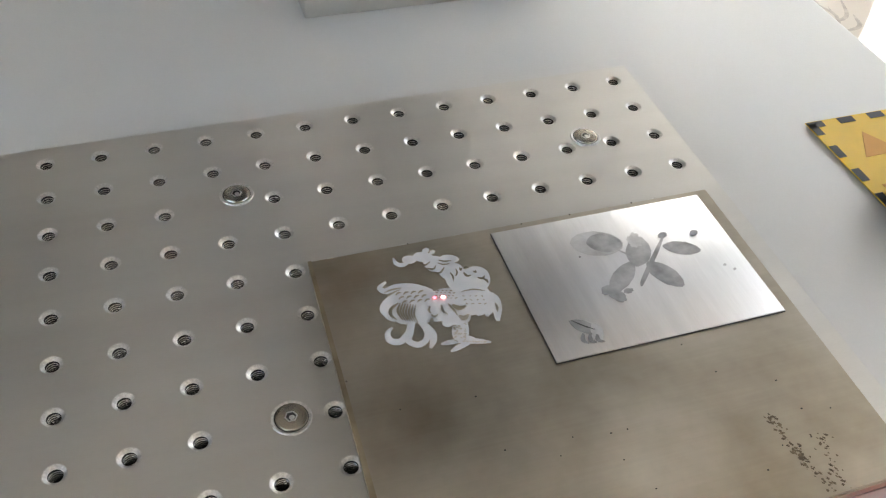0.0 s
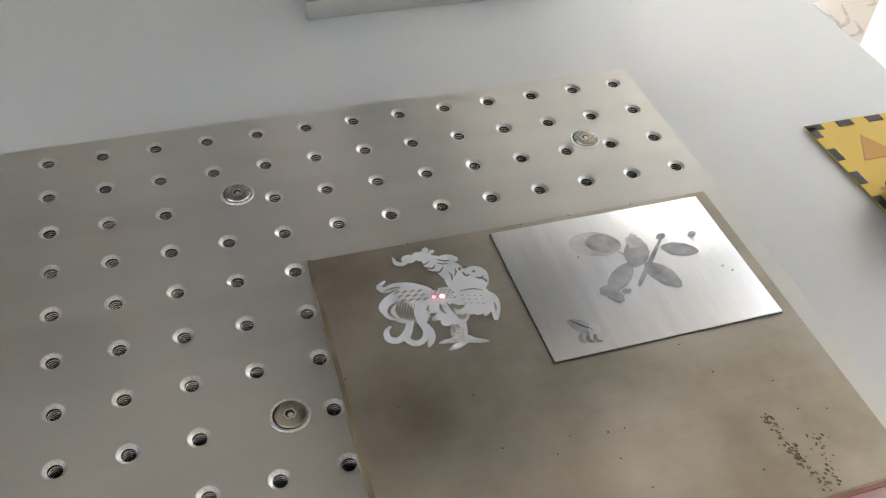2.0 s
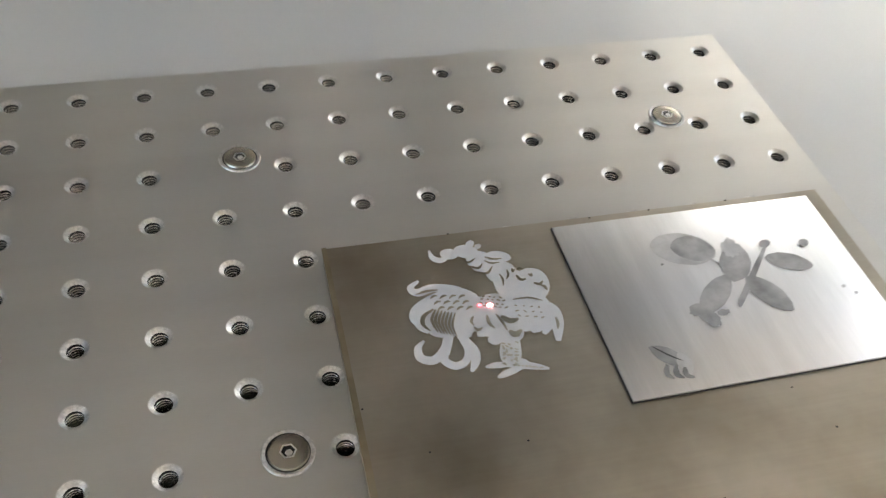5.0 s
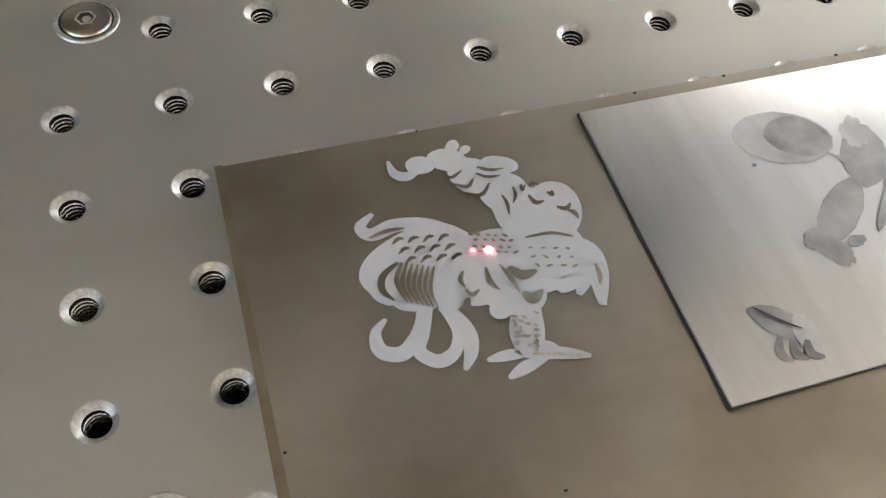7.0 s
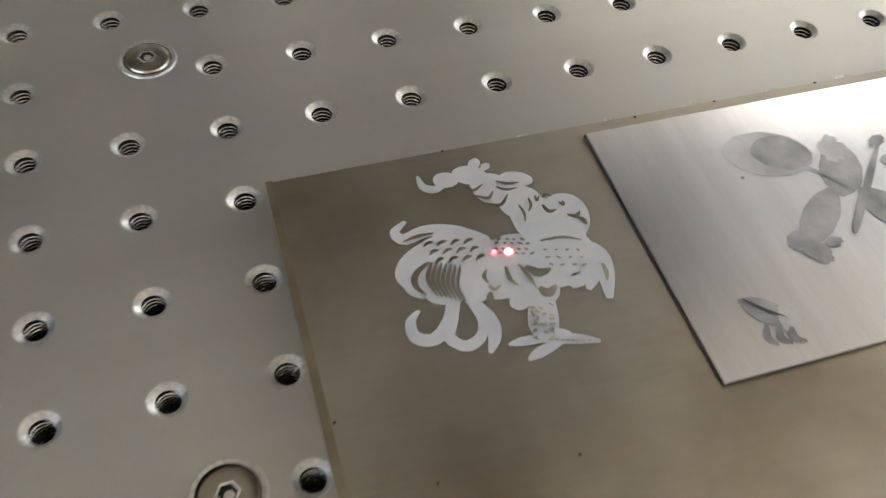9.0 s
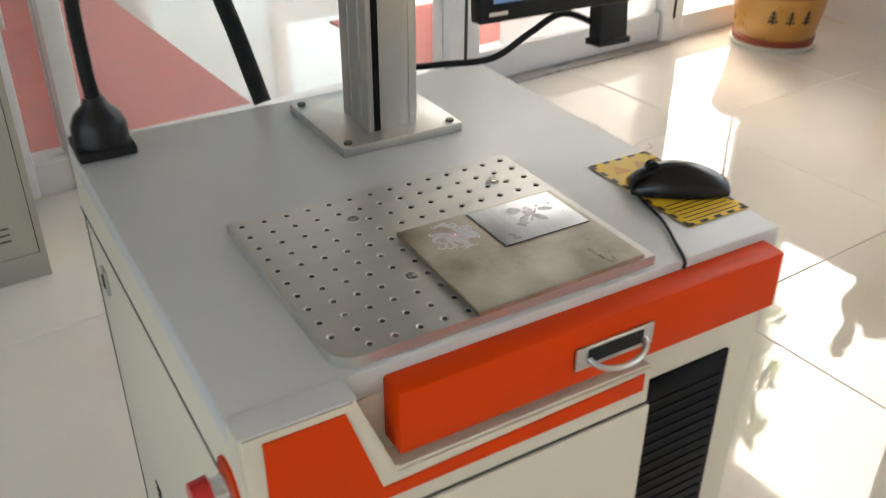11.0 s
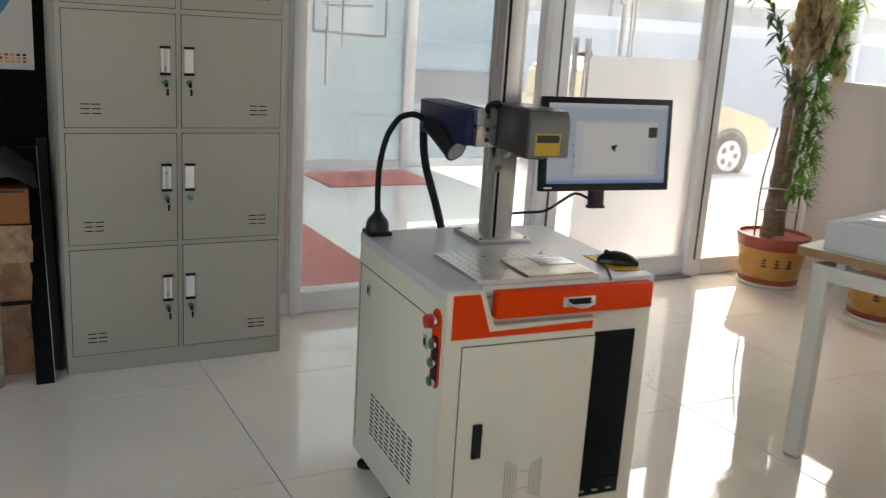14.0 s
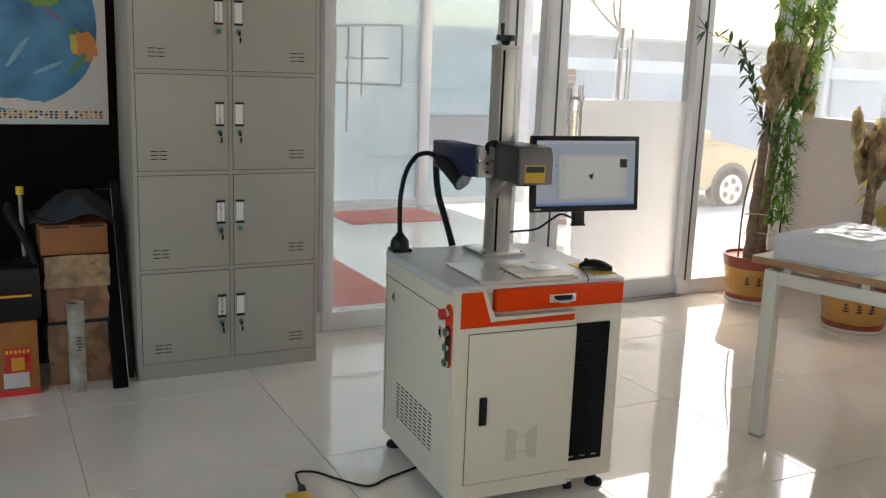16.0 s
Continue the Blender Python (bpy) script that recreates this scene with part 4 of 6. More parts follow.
def card_leaves():
    z = ZS + 0.00150
    def leaf_mark(q, x, y, rx, ry, turn, point=0.45, lumps=0.03, mat=None, label="grey engraved leaf"):
        bm = bmesh.new()
        blob(bm, x, y, rx, ry, turn, z + q * 0.00001, lumps, q + 3, point)
        part("leaf_mark", bm, mat or M_GREYETCH, card, label, smooth=0)
    faint = M_FAINTETCH
    leaf_mark(0, -0.0690, -0.1240, 0.0120, 0.0078, -14, 0.1, 0.02, faint, "faint grey engraved leaf")
    leaf_mark(1, -0.0655, -0.1245, 0.0082, 0.0060, -18, 0.2, 0.03)
    leaf_mark(2, -0.0530, -0.1335, 0.0098, 0.0056, 58, 0.35)
    leaf_mark(3, -0.0515, -0.1265, 0.0046, 0.0034, 70, 0.2, 0.22, faint)
    leaf_mark(4, -0.0670, -0.1460, 0.0118, 0.0043, 40)
    leaf_mark(5, -0.0480, -0.1490, 0.0098, 0.0052, -62, 0.3)
    leaf_mark(6, -0.0330, -0.1365, 0.0086, 0.0042, -22, 0.25, 0.02)
    leaf_mark(7, -0.0740, -0.1545, 0.0052, 0.0030, -62, 0.2, 0.12)
    leaf_mark(8, -0.0765, -0.1512, 0.0034, 0.0024, 25, 0.2, 0.12)
    leaf_mark(9, -0.0680, -0.1540, 0.0024, 0.0014, 10, 0.2, 0.15)
    leaf_mark(10, -0.0945, -0.1675, 0.0068, 0.0032, -42, 0.3)
    leaf_mark(11, -0.0905, -0.1710, 0.0046, 0.0026, 82, 0.2, 0.05, faint)
    def line_mark(name, q, points, width, mat=M_GREYETCH, label=""):
        bm = bmesh.new()
        stroke(bm, points, width, z + 0.00014 + q * 0.00001, 5)
        part(name, bm, mat, card, label, smooth=0)
    line_mark("stem_mark", 0, [(-0.0385, -0.1285), (-0.0480, -0.1385), (-0.0590, -0.1500), (-0.0615, -0.1530)], 0.0022, label="grey engraved stem")
    line_mark("stem_mark", 1, [(-0.0640, -0.1275), (-0.0590, -0.1335), (-0.0545, -0.1395)], 0.0009)
    line_mark("stem_mark", 2, [(-0.0640, -0.1275), (-0.0605, -0.1262), (-0.0575, -0.1268)], 0.0010)
    for k in range(3):
        line_mark("root_mark", 3 + k, [(-0.0965 + k * 0.0026, -0.1705 - 0.0010 * k), (-0.0980 + k * 0.0030, -0.1738 - 0.0008 * k), (-0.0965 + k * 0.0034, -0.1760 - 0.0004 * k)], 0.0020)
    for q, (x, y, rx, ry) in enumerate(((-0.0378, -0.1270, 0.0027, 0.0017), (-0.0228, -0.1290, 0.0022, 0.0016), (-0.0195, -0.1510, 0.0009, 0.0006), (-0.0165, -0.1545, 0.0009, 0.0006), (-0.0800, -0.1300, 0.0006, 0.0005))):
        bm = bmesh.new()
        blob(bm, x, y, rx, ry, 25, z + 0.00022 + q * 0.00001, 0.12, 8 + q)
        part("spot_mark", bm, M_GREYETCH, card, smooth=0)
    line_mark("vein_mark", 15, [(-0.0985, -0.1630), (-0.0945, -0.1672), (-0.0910, -0.1700)], 0.0007, M_CARDEDGE, "dark engraved vein")


M_FAINTETCH = surface("faint_grey_engraving", (0.7, 0.7, 0.7), rough=0.4, metal=0.85, vary=0.25, scale=80, grain=0.1, fine=500)
card_leaves()
M_RUST = surface("brown_corrosion", (0.17, 0.13, 0.085), rough=0.8, vary=0.5, scale=300)
stain = bmesh.new()
rng = random.Random(9)
for k in range(150):
    # a horseshoe of dried specks, denser along its outer line
    f = rng.random()
    if k < 105:
        x, y = -0.044 + 0.006 * f * f + rng.gauss(0, 0.0012), -0.226 - 0.034 * f + rng.gauss(0, 0.0012)
    else:
        x, y = -0.030 - 0.004 * f + rng.gauss(0, 0.0017), -0.238 - 0.021 * f + rng.gauss(0, 0.0014)
    r = rng.uniform(0.00012, 0.00055)
    blob(stain, x, y, r * rng.uniform(1, 2), r, rng.uniform(-70, -20), ZS + 0.0001 + k * 0.000001, 0.35, k)
solid("corrosion_spots", stain, M_RUST, "dark dried corrosion spots on the steel sheet", "stain", kind="stuff", smooth=0)
for x, y, r, lab in ((-0.1448, -0.1358, 0.0008, 0), (-0.1482, -0.1352, 0.00055, 1)):
    bm = bmesh.new()
    blob(bm, x, y, r, r * 0.8, 0, ZS + 0.0006, 0)
    solid("laser_dot", bm, M_LASER[lab], "glowing red aiming dot on the engraving", "laser dot", group="aiming dots", smooth=0)


# ---- column, laser head, hose, lamp, monitor, mouse ----
def lift_column():
    g = thing("lift_column", "tall brushed aluminium lifting column with a black hand crank", "column")
    b = part("base_plate", boxed(-0.15, 0.022, 0.122, 0.295, ZT, ZT + 0.0125, bevel=0.001), M_ANOD, g)
    for x, y in ((-0.138, 0.134), (0.01, 0.134), (-0.138, 0.282), (0.01, 0.282)):
        part("bolt", rodded((x, y, ZT + 0.012), (x, y, ZT + 0.0155), 0.0055, seg=12), M_HEAD, b)
    part("extrusion", boxed(-0.100, -0.030, 0.150, 0.228, ZT + 0.0125, 1.478, bevel=0.002), M_ANOD, g)
    for x in (-0.093, -0.0425):
        part("slot", boxed(x, x + 0.0085, 0.1486, 0.1505, ZT + 0.014, 1.47), M_GLOSSBLACK if x < -0.06 else M_ANOD, g, "black guide slot" if x < -0.06 else "")
    for y in (0.17, 0.2):
        part("groove", boxed(-0.1012, -0.0998, y, y + 0.006, ZT + 0.014, 1.47), M_ANOD, g)
    part("top_cap", boxed(-0.102, -0.028, 0.148, 0.230, 1.478, 1.487, bevel=0.001), M_ANOD, g)
    c = part("crank_boss", rodded((-0.065, 0.19, 1.487), (-0.065, 0.19, 1.505), 0.012, 0.02, seg=18), M_BLACK, g)
    part("crank_wheel", rodded((-0.065, 0.19, 1.503), (-0.065, 0.19, 1.522), 0.035, seg=28), M_BLACK, c, "black hand wheel")
    part("crank_knob", rodded((-0.085, 0.178, 1.52), (-0.086, 0.178, 1.562), 0.006, 0.0075, seg=12), M_BLACK, c, "black crank handle")
    part("gusset", prism([(0.23, ZT + 0.0125), (0.275, ZT + 0.0125), (0.23, ZT + 0.1)], "x", -0.07, -0.058), M_ANOD, g)
    return g


lift_column()


def laser_head():
    g = thing("galvo_laser", "dark grey galvo laser with a blue laser tube", "laser")
    part("carriage", boxed(-0.118, -0.02, 0.118, 0.1485, 1.0, 1.15, bevel=0.003), M_STEEL, g, "aluminium carriage plate")
    part("bracket", prism([(0.13, 0.955), (0.15, 0.955), (0.15, 1.04), (0.02, 1.04), (0.06, 1.02)], "x", -0.118, -0.1), M_STEEL, g)
    hd = part("scan_head", boxed(-0.136, -0.014, -0.0845, 0.135, 1.033, 1.156, bevel=0.003), M_HEAD, g)
    part("front_cap", prism([(-0.085, 1.033), (-0.1, 1.033), (-0.1, 1.128), (-0.085, 1.1555)], "x", -0.1362, -0.0138, bevel=0.002), M_HEADF, hd, "lighter grey front cap")
    # Label yellow is darkened for the shade on the head's front face.
    lab = part("warning_label", boxed(-0.118, -0.042, -0.1013, -0.1002, 1.04, 1.098), surface("shaded_yellow_foil", (0.56, 0.37, 0.025), rough=0.4, vary=0.1, scale=30), hd, "yellow laser warning label, coloured darker for shade")
    part("label_head", boxed(-0.114, -0.046, -0.1018, -0.1012, 1.074, 1.094), M_INK, lab)
    for k in range(4):
        part("print_line", boxed(-0.112, -0.05 - 0.006 * (k % 2), -0.1018, -0.1012, 1.044 + k * 0.0072, 1.0454 + k * 0.0072), M_FADEINK, lab, smooth=0)
    part("lens_ring", lathe([(0.03, 0), (0.034, 0.004), (0.034, 0.012), (0.03, 0.013)], 28, (-0.076, -0.02, 1.0215)), M_BLACK, hd)
    m = part("mount_block", boxed(-0.2, -0.138, 0.085, 0.11, 1.035, 1.14, bevel=0.003), M_STEEL, g, "bolted aluminium mount")
    for z in (1.055, 1.085, 1.12):
        part("bolt", rodded((-0.168, 0.086, z), (-0.168, 0.080, z), 0.006, seg=10), M_HEAD, m)
    t = part("laser_tube", boxed(-0.225, -0.145, 0.11, 0.44, 1.035, 1.135, bevel=0.004), M_BLUE, g, "dark blue anodised laser housing")
    for k in range(3):
        part("fin", boxed(-0.215 + k * 0.025, -0.205 + k * 0.025, 0.115, 0.43, 1.135, 1.139, bevel=0.001), M_BLUE, t)
    part("hose", tubed([(-0.16, 0.10, 1.12), (-0.175, 0.072, 1.15), (-0.15, 0.065, 1.16), (-0.13, 0.1, 1.145)], 0.008, 8), M_RUBBER, g, "short black hose")
    return g


laser_head()
solid("corrugated_hose", tubed([(-0.195, 0.435, 1.075), (-0.2, 0.46, 1.03), (-0.2, 0.43, 0.93), (-0.185, 0.38, 0.83), (-0.172, 0.342, ZT + 0.002)], lambda t: 0.0125 + 0.0007 * math.sin(t * 330), 14, 40), M_RUBBER, "black corrugated hose from the laser tube to the worktop", "hose")


def gooseneck_lamp():
    g = thing("gooseneck_lamp", "black gooseneck work lamp on a bell-shaped foot", "work lamp")
    b = part("foot", boxed(-0.436, -0.366, 0.262, 0.332, ZT + 0.0005, ZT + 0.014, bevel=0.003), M_BLACK, g)
    part("bell", lathe([(0.034, 0), (0.034, 0.022), (0.028, 0.036), (0.016, 0.048), (0.012, 0.058)], 24, (-0.401, 0.297, ZT + 0.013)), M_BLACK, b)
    part("neck", tubed([(-0.401, 0.297, ZT + 0.06), (-0.404, 0.297, 0.86), (-0.402, 0.298, 0.95), (-0.382, 0.3, 1.035), (-0.345, 0.305, 1.086), (-0.31, 0.31, 1.098), (-0.285, 0.316, 1.096), (-0.26, 0.32, 1.083)], lambda t: 0.0088 + 0.0005 * math.sin(t * 420), 12, 24), M_RUBBER, g, "flexible black ribbed neck")
    a, e = Vector((-0.252, 0.312, 1.076)), Vector((-0.206, 0.198, 1.009))
    d = (e - a).normalized()
    h = part("lamp_head", rodded(a - d * 0.012, a + d * 0.01, 0.012, 0.02, seg=20), M_BLACK, g)
    part("shade", rodded(a + d * 0.005, e, 0.021, 0.035, seg=26), M_BLACK, h, "black conical shade")
    part("lens", rodded(e, e + d * 0.003, 0.030, seg=26), M_LENS, h, "pale glass lamp lens")
    part("rim", rodded(e - d * 0.006, e + d * 0.0015, 0.0368, seg=26), M_BLACK, h)
    return g


M_LENS = surface("frosted_lens", (0.5, 0.52, 0.54), rough=0.15, vary=0.2, scale=60)
gooseneck_lamp()


def monitor():
    g = thing("monitor", "black wide monitor showing a drawing program", "monitor", pose(0.197, 0.016, 0.9185, -5, 0, -1.6))
    part("back_shell", boxed(-0.2, 0.2, 0.018, 0.04, 0.02, 0.24, bevel=0.008), M_BLACK, g)
    part("bezel", boxed(-0.217, 0.217, -0.002, 0.02, 0.0, 0.267, bevel=0.003), M_BLACK, g)
    s = part("screen", boxed(-0.199, 0.199, -0.0032, -0.0022, 0.022, 0.25), glow("screen_blue", (0.42, 0.51, 0.68), SCREEN), g, "lit pale blue screen")
    y = -0.0033
    def strip(name, a, b, c, d, mat, q=0):
        part(name, boxed(a, b, y - 0.0004 - q * 0.0002, y + 0.0002, c, d), mat, s, smooth=0)
    strip("toolbar", -0.199, 0.199, 0.238, 0.25, glow("bar_pale", (0.55, 0.63, 0.78), SCREEN))
    strip("canvas", -0.11, 0.165, 0.045, 0.2, glow("canvas_grey", (0.58, 0.63, 0.72), SCREEN))
    strip("page", -0.085, 0.14, 0.052, 0.192, glow("page_white", (0.66, 0.69, 0.75), SCREEN), 1)
    strip("panel", -0.199, -0.13, 0.045, 0.2, glow("panel_pale", (0.48, 0.55, 0.68), SCREEN))
    strip("taskbar", -0.199, 0.199, 0.022, 0.031, glow("bar_blue", (0.16, 0.32, 0.7), SCREEN), 1)
    strip("preview", 0.135, 0.165, 0.155, 0.185, M_INK, 2)
    for k in range(4):
        strip("icon", -0.125 + 0.004 * k, -0.12 + 0.004 * k, 0.16 - 0.03 * k, 0.164 - 0.03 * k, M_INK, 2)
    # the rooster drawing, reduced to a few discs
    bm = bmesh.new()
    for q, (px, pz, r) in enumerate(((0.018, 0.124, 0.007), (0.024, 0.13, 0.0045), (0.013, 0.128, 0.004), (0.02, 0.116, 0.003))):
        rod(bm, (px, y - 0.0008 - q * 0.0001, pz), (px, y + 0.0002, pz), r, seg=14)
    part("drawing", bm, M_INK, s, "small dark rooster drawing as plain discs", smooth=0)
    part("status_line", boxed(-0.205, -0.18, -0.0028, -0.0015, 0.008, 0.012), M_STEEL, g, smooth=0)
    st = part("stub", boxed(-0.043, 0.0, 0.004, 0.028, -0.05, 0.004, bevel=0.003), M_BLACK, g, "black mounting stub under the screen")
    part("stub_flange", boxed(-0.046, 0.003, 0.002, 0.03, -0.052, -0.044, bevel=0.001), M_BLACK, st)
    return g


SCREEN = 0.105
monitor()
part("monitor_bar", boxed(-0.01, 0.24, 0.055, 0.078, 1.01, 1.05, bevel=0.003), M_BLACK, bpy.data.objects["lift_column"], "black bar that carries the monitor", pose(-0.03, 0.13, 0, 0, 0, -22))
solid("monitor_cable", tubed([(0.17, 0.035, 0.885), (0.12, 0.05, 0.905), (0.085, 0.07, 0.88), (0.05, 0.1, 0.845), (0.0, 0.15, 0.83), (-0.04, 0.21, 0.81), (-0.045, 0.26, 0.775), (-0.05, 0.30, ZT + 0.004)], 0.0042, 8), M_RUBBER, "thin black cable hanging from the monitor to the worktop", "cable")


def mouse():
    g = thing("computer_mouse", "black optical mouse lying on the yellow sticker", "mouse", pose(0.148, -0.152, ZT + 0.0025, 0, 0, -31))
    bm = bmesh.new()
    rings = []
    for i in range(15):
        t = i / 14
        x = -0.058 + 0.113 * t
        w = 0.029 * math.sin(math.pi * (0.1 + 0.8 * t)) ** 0.38
        hgt = 0.033 * math.sin(math.pi * (0.06 + 0.86 * t ** 0.85)) ** 0.75
        rings.append([bm.verts.new((x, w * math.cos(a) * (1.0 if a < 0.5 or a > 2.6 else 0.96), 0.002 + hgt * math.sin(a) ** 0.8 if 0 < a < math.pi else 0.002)) for a in np.linspace(0, math.pi, 13)])
    for a, b in zip(rings, rings[1:]):
        for k in range(12):
            bm.faces.new((a[k], a[k + 1], b[k + 1], b[k]))
    bm.faces.new(rings[0])
    bm.faces.new(rings[-1])
    bm.faces.new([r[0] for r in rings] + [r[-1] for r in rings[::-1]])
    part("shell", bm, M_MOUSE, g, smooth=60)
    part("wheel", rodded((-0.034, -0.004, 0.0285), (-0.034, 0.004, 0.0285), 0.008, seg=16), M_RUBBER, g)
    return g


mouse()
solid("mouse_cable", tubed([(0.098, -0.125, ZT + 0.008), (0.094, -0.15, ZT + 0.003), (0.08, -0.2, ZT + 0.003), (0.058, -0.245, ZT + 0.003), (0.045, -0.272, ZT + 0.001), (0.041, -0.2755, ZT - 0.006)], 0.0019, 8), M_RUBBER, "thin black mouse cable over the worktop edge", "cable")
solid("power_cable", tubed([(-0.30, 0.10, 0.012), (-0.41, 0.06, 0.006), (-0.52, 0.02, 0.005), (-0.61, -0.02, 0.005), (-0.69, 0.06, 0.005), (-0.75, 0.14, 0.005), (-0.81, 0.155, 0.006), (-0.828, 0.09, 0.012), (-0.83, 0.03, 0.014)], 0.0042, 8), M_RUBBER, "black power cable lying on the tiles", "cable")
solid("power_plug", prism([(-0.842, 0.03), (-0.818, 0.03), (-0.822, -0.03), (-0.838, -0.03)], "z", 0.001, 0.024, bevel=0.004), M_BLACK, "black mains plug on the floor", "plug")
solid("extension_socket", boxed(-0.9, -0.82, -0.18, -0.033, 0.0, 0.03, bevel=0.004), M_YELLOW, "yellow extension socket on the floor", "socket")

# ---- lockers, map and clutter by the dark wall (room axes) ----
M_SLOT = surface("slot_shadow", (0.006, 0.006, 0.006), rough=0.9, spec=0.05)
M_TEAL = surface("teal_lock_ring", (0.03, 0.2, 0.19), rough=0.35)
M_CARDWHITE = surface("label_card", (0.78, 0.78, 0.76), rough=0.5, vary=0.05)


def locker_door(parent, a, b, z, hinge_left, keyed):
    """One locker door from a to b at height z, with its handle, lock and vents."""
    v = 1.355
    d = part("door", boxed(a, b, v - 0.004, v + 0.004, z, z + 0.405, bevel=0.002), M_LOCKER, parent)
    h0, h1 = (b - 0.057, b - 0.019) if hinge_left else (a + 0.006, a + 0.044)
    hd = part("handle", boxed(h0 + 0.003, h1 - 0.003, v - 0.011, v - 0.004, z + 0.2, z + 0.288, bevel=0.002), M_CARDWHITE if not hinge_left else M_STEEL, d, "handle with a white label card")
    for q in (z + 0.19, z + 0.285):
        part("cap", boxed(h0, h1, v - 0.016, v - 0.003, q, q + 0.009, bevel=0.002), M_BLACK, hd, "black handle cap")
    if hinge_left:
        part("label_card", boxed(h0 + 0.004, h0 + 0.013, v - 0.0125, v - 0.0105, z + 0.2, z + 0.284), M_CARDWHITE, hd, smooth=0)
        part("label_card", boxed(h1 - 0.013, h1 - 0.004, v - 0.0125, v - 0.0105, z + 0.2, z + 0.284), M_CARDWHITE, hd, smooth=0)
    m = (h0 + h1) / 2
    lk = part("lock", rodded((m, v - 0.003, z + 0.164), (m, v - 0.014, z + 0.164), 0.0105, seg=16), M_TEAL, d, "small round lock")
    if keyed:
        part("key", boxed(m - 0.004, m + 0.006, v - 0.026, v - 0.014, z + 0.148, z + 0.165, bevel=0.002), M_BLACK, lk)
        part("key_tag", boxed(m + 0.001, m + 0.009, v - 0.022, v - 0.018, z + 0.118, z + 0.142, bevel=0.001), M_BLACK, lk)
    s0 = a + 0.053 if hinge_left else b - 0.12
    slots = bmesh.new()
    for i in range(2):
        for k in range(3):
            box(slots, s0 + i * 0.037, s0 + i * 0.037 + 0.03, v - 0.0052, v - 0.0035, z + 0.048 + k * 0.0165, z + 0.0515 + k * 0.0165)
    part("vent_slot", slots, M_SLOT, d, "dark ventilation slots", smooth=0)
    return d


def locker():
    g = thing("locker", "grey steel locker with two columns of doors and keys", "locker", ROOM)
    part("carcass", boxed(-1.148, -0.331, 1.356, 1.756, 0.0, 1.81, bevel=0.003), M_LOCKER, g)
    for q in range(4):
        z = 0.073 + q * 0.4275
        for a, b in ((-1.128, -0.745), (-0.723, -0.350)):
            part("door_gap", boxed(a - 0.0025, b + 0.0025, 1.3545, 1.3575, z - 0.0025, z + 0.4075), M_LOCKDARK, g, smooth=0)
    for q in range(4):
        z = 0.073 + q * 0.4275
        locker_door(g, -1.128, -0.745, z, True, q != 3)
        locker_door(g, -0.723, -0.350, z, False, q not in (1,))
    return g


locker()


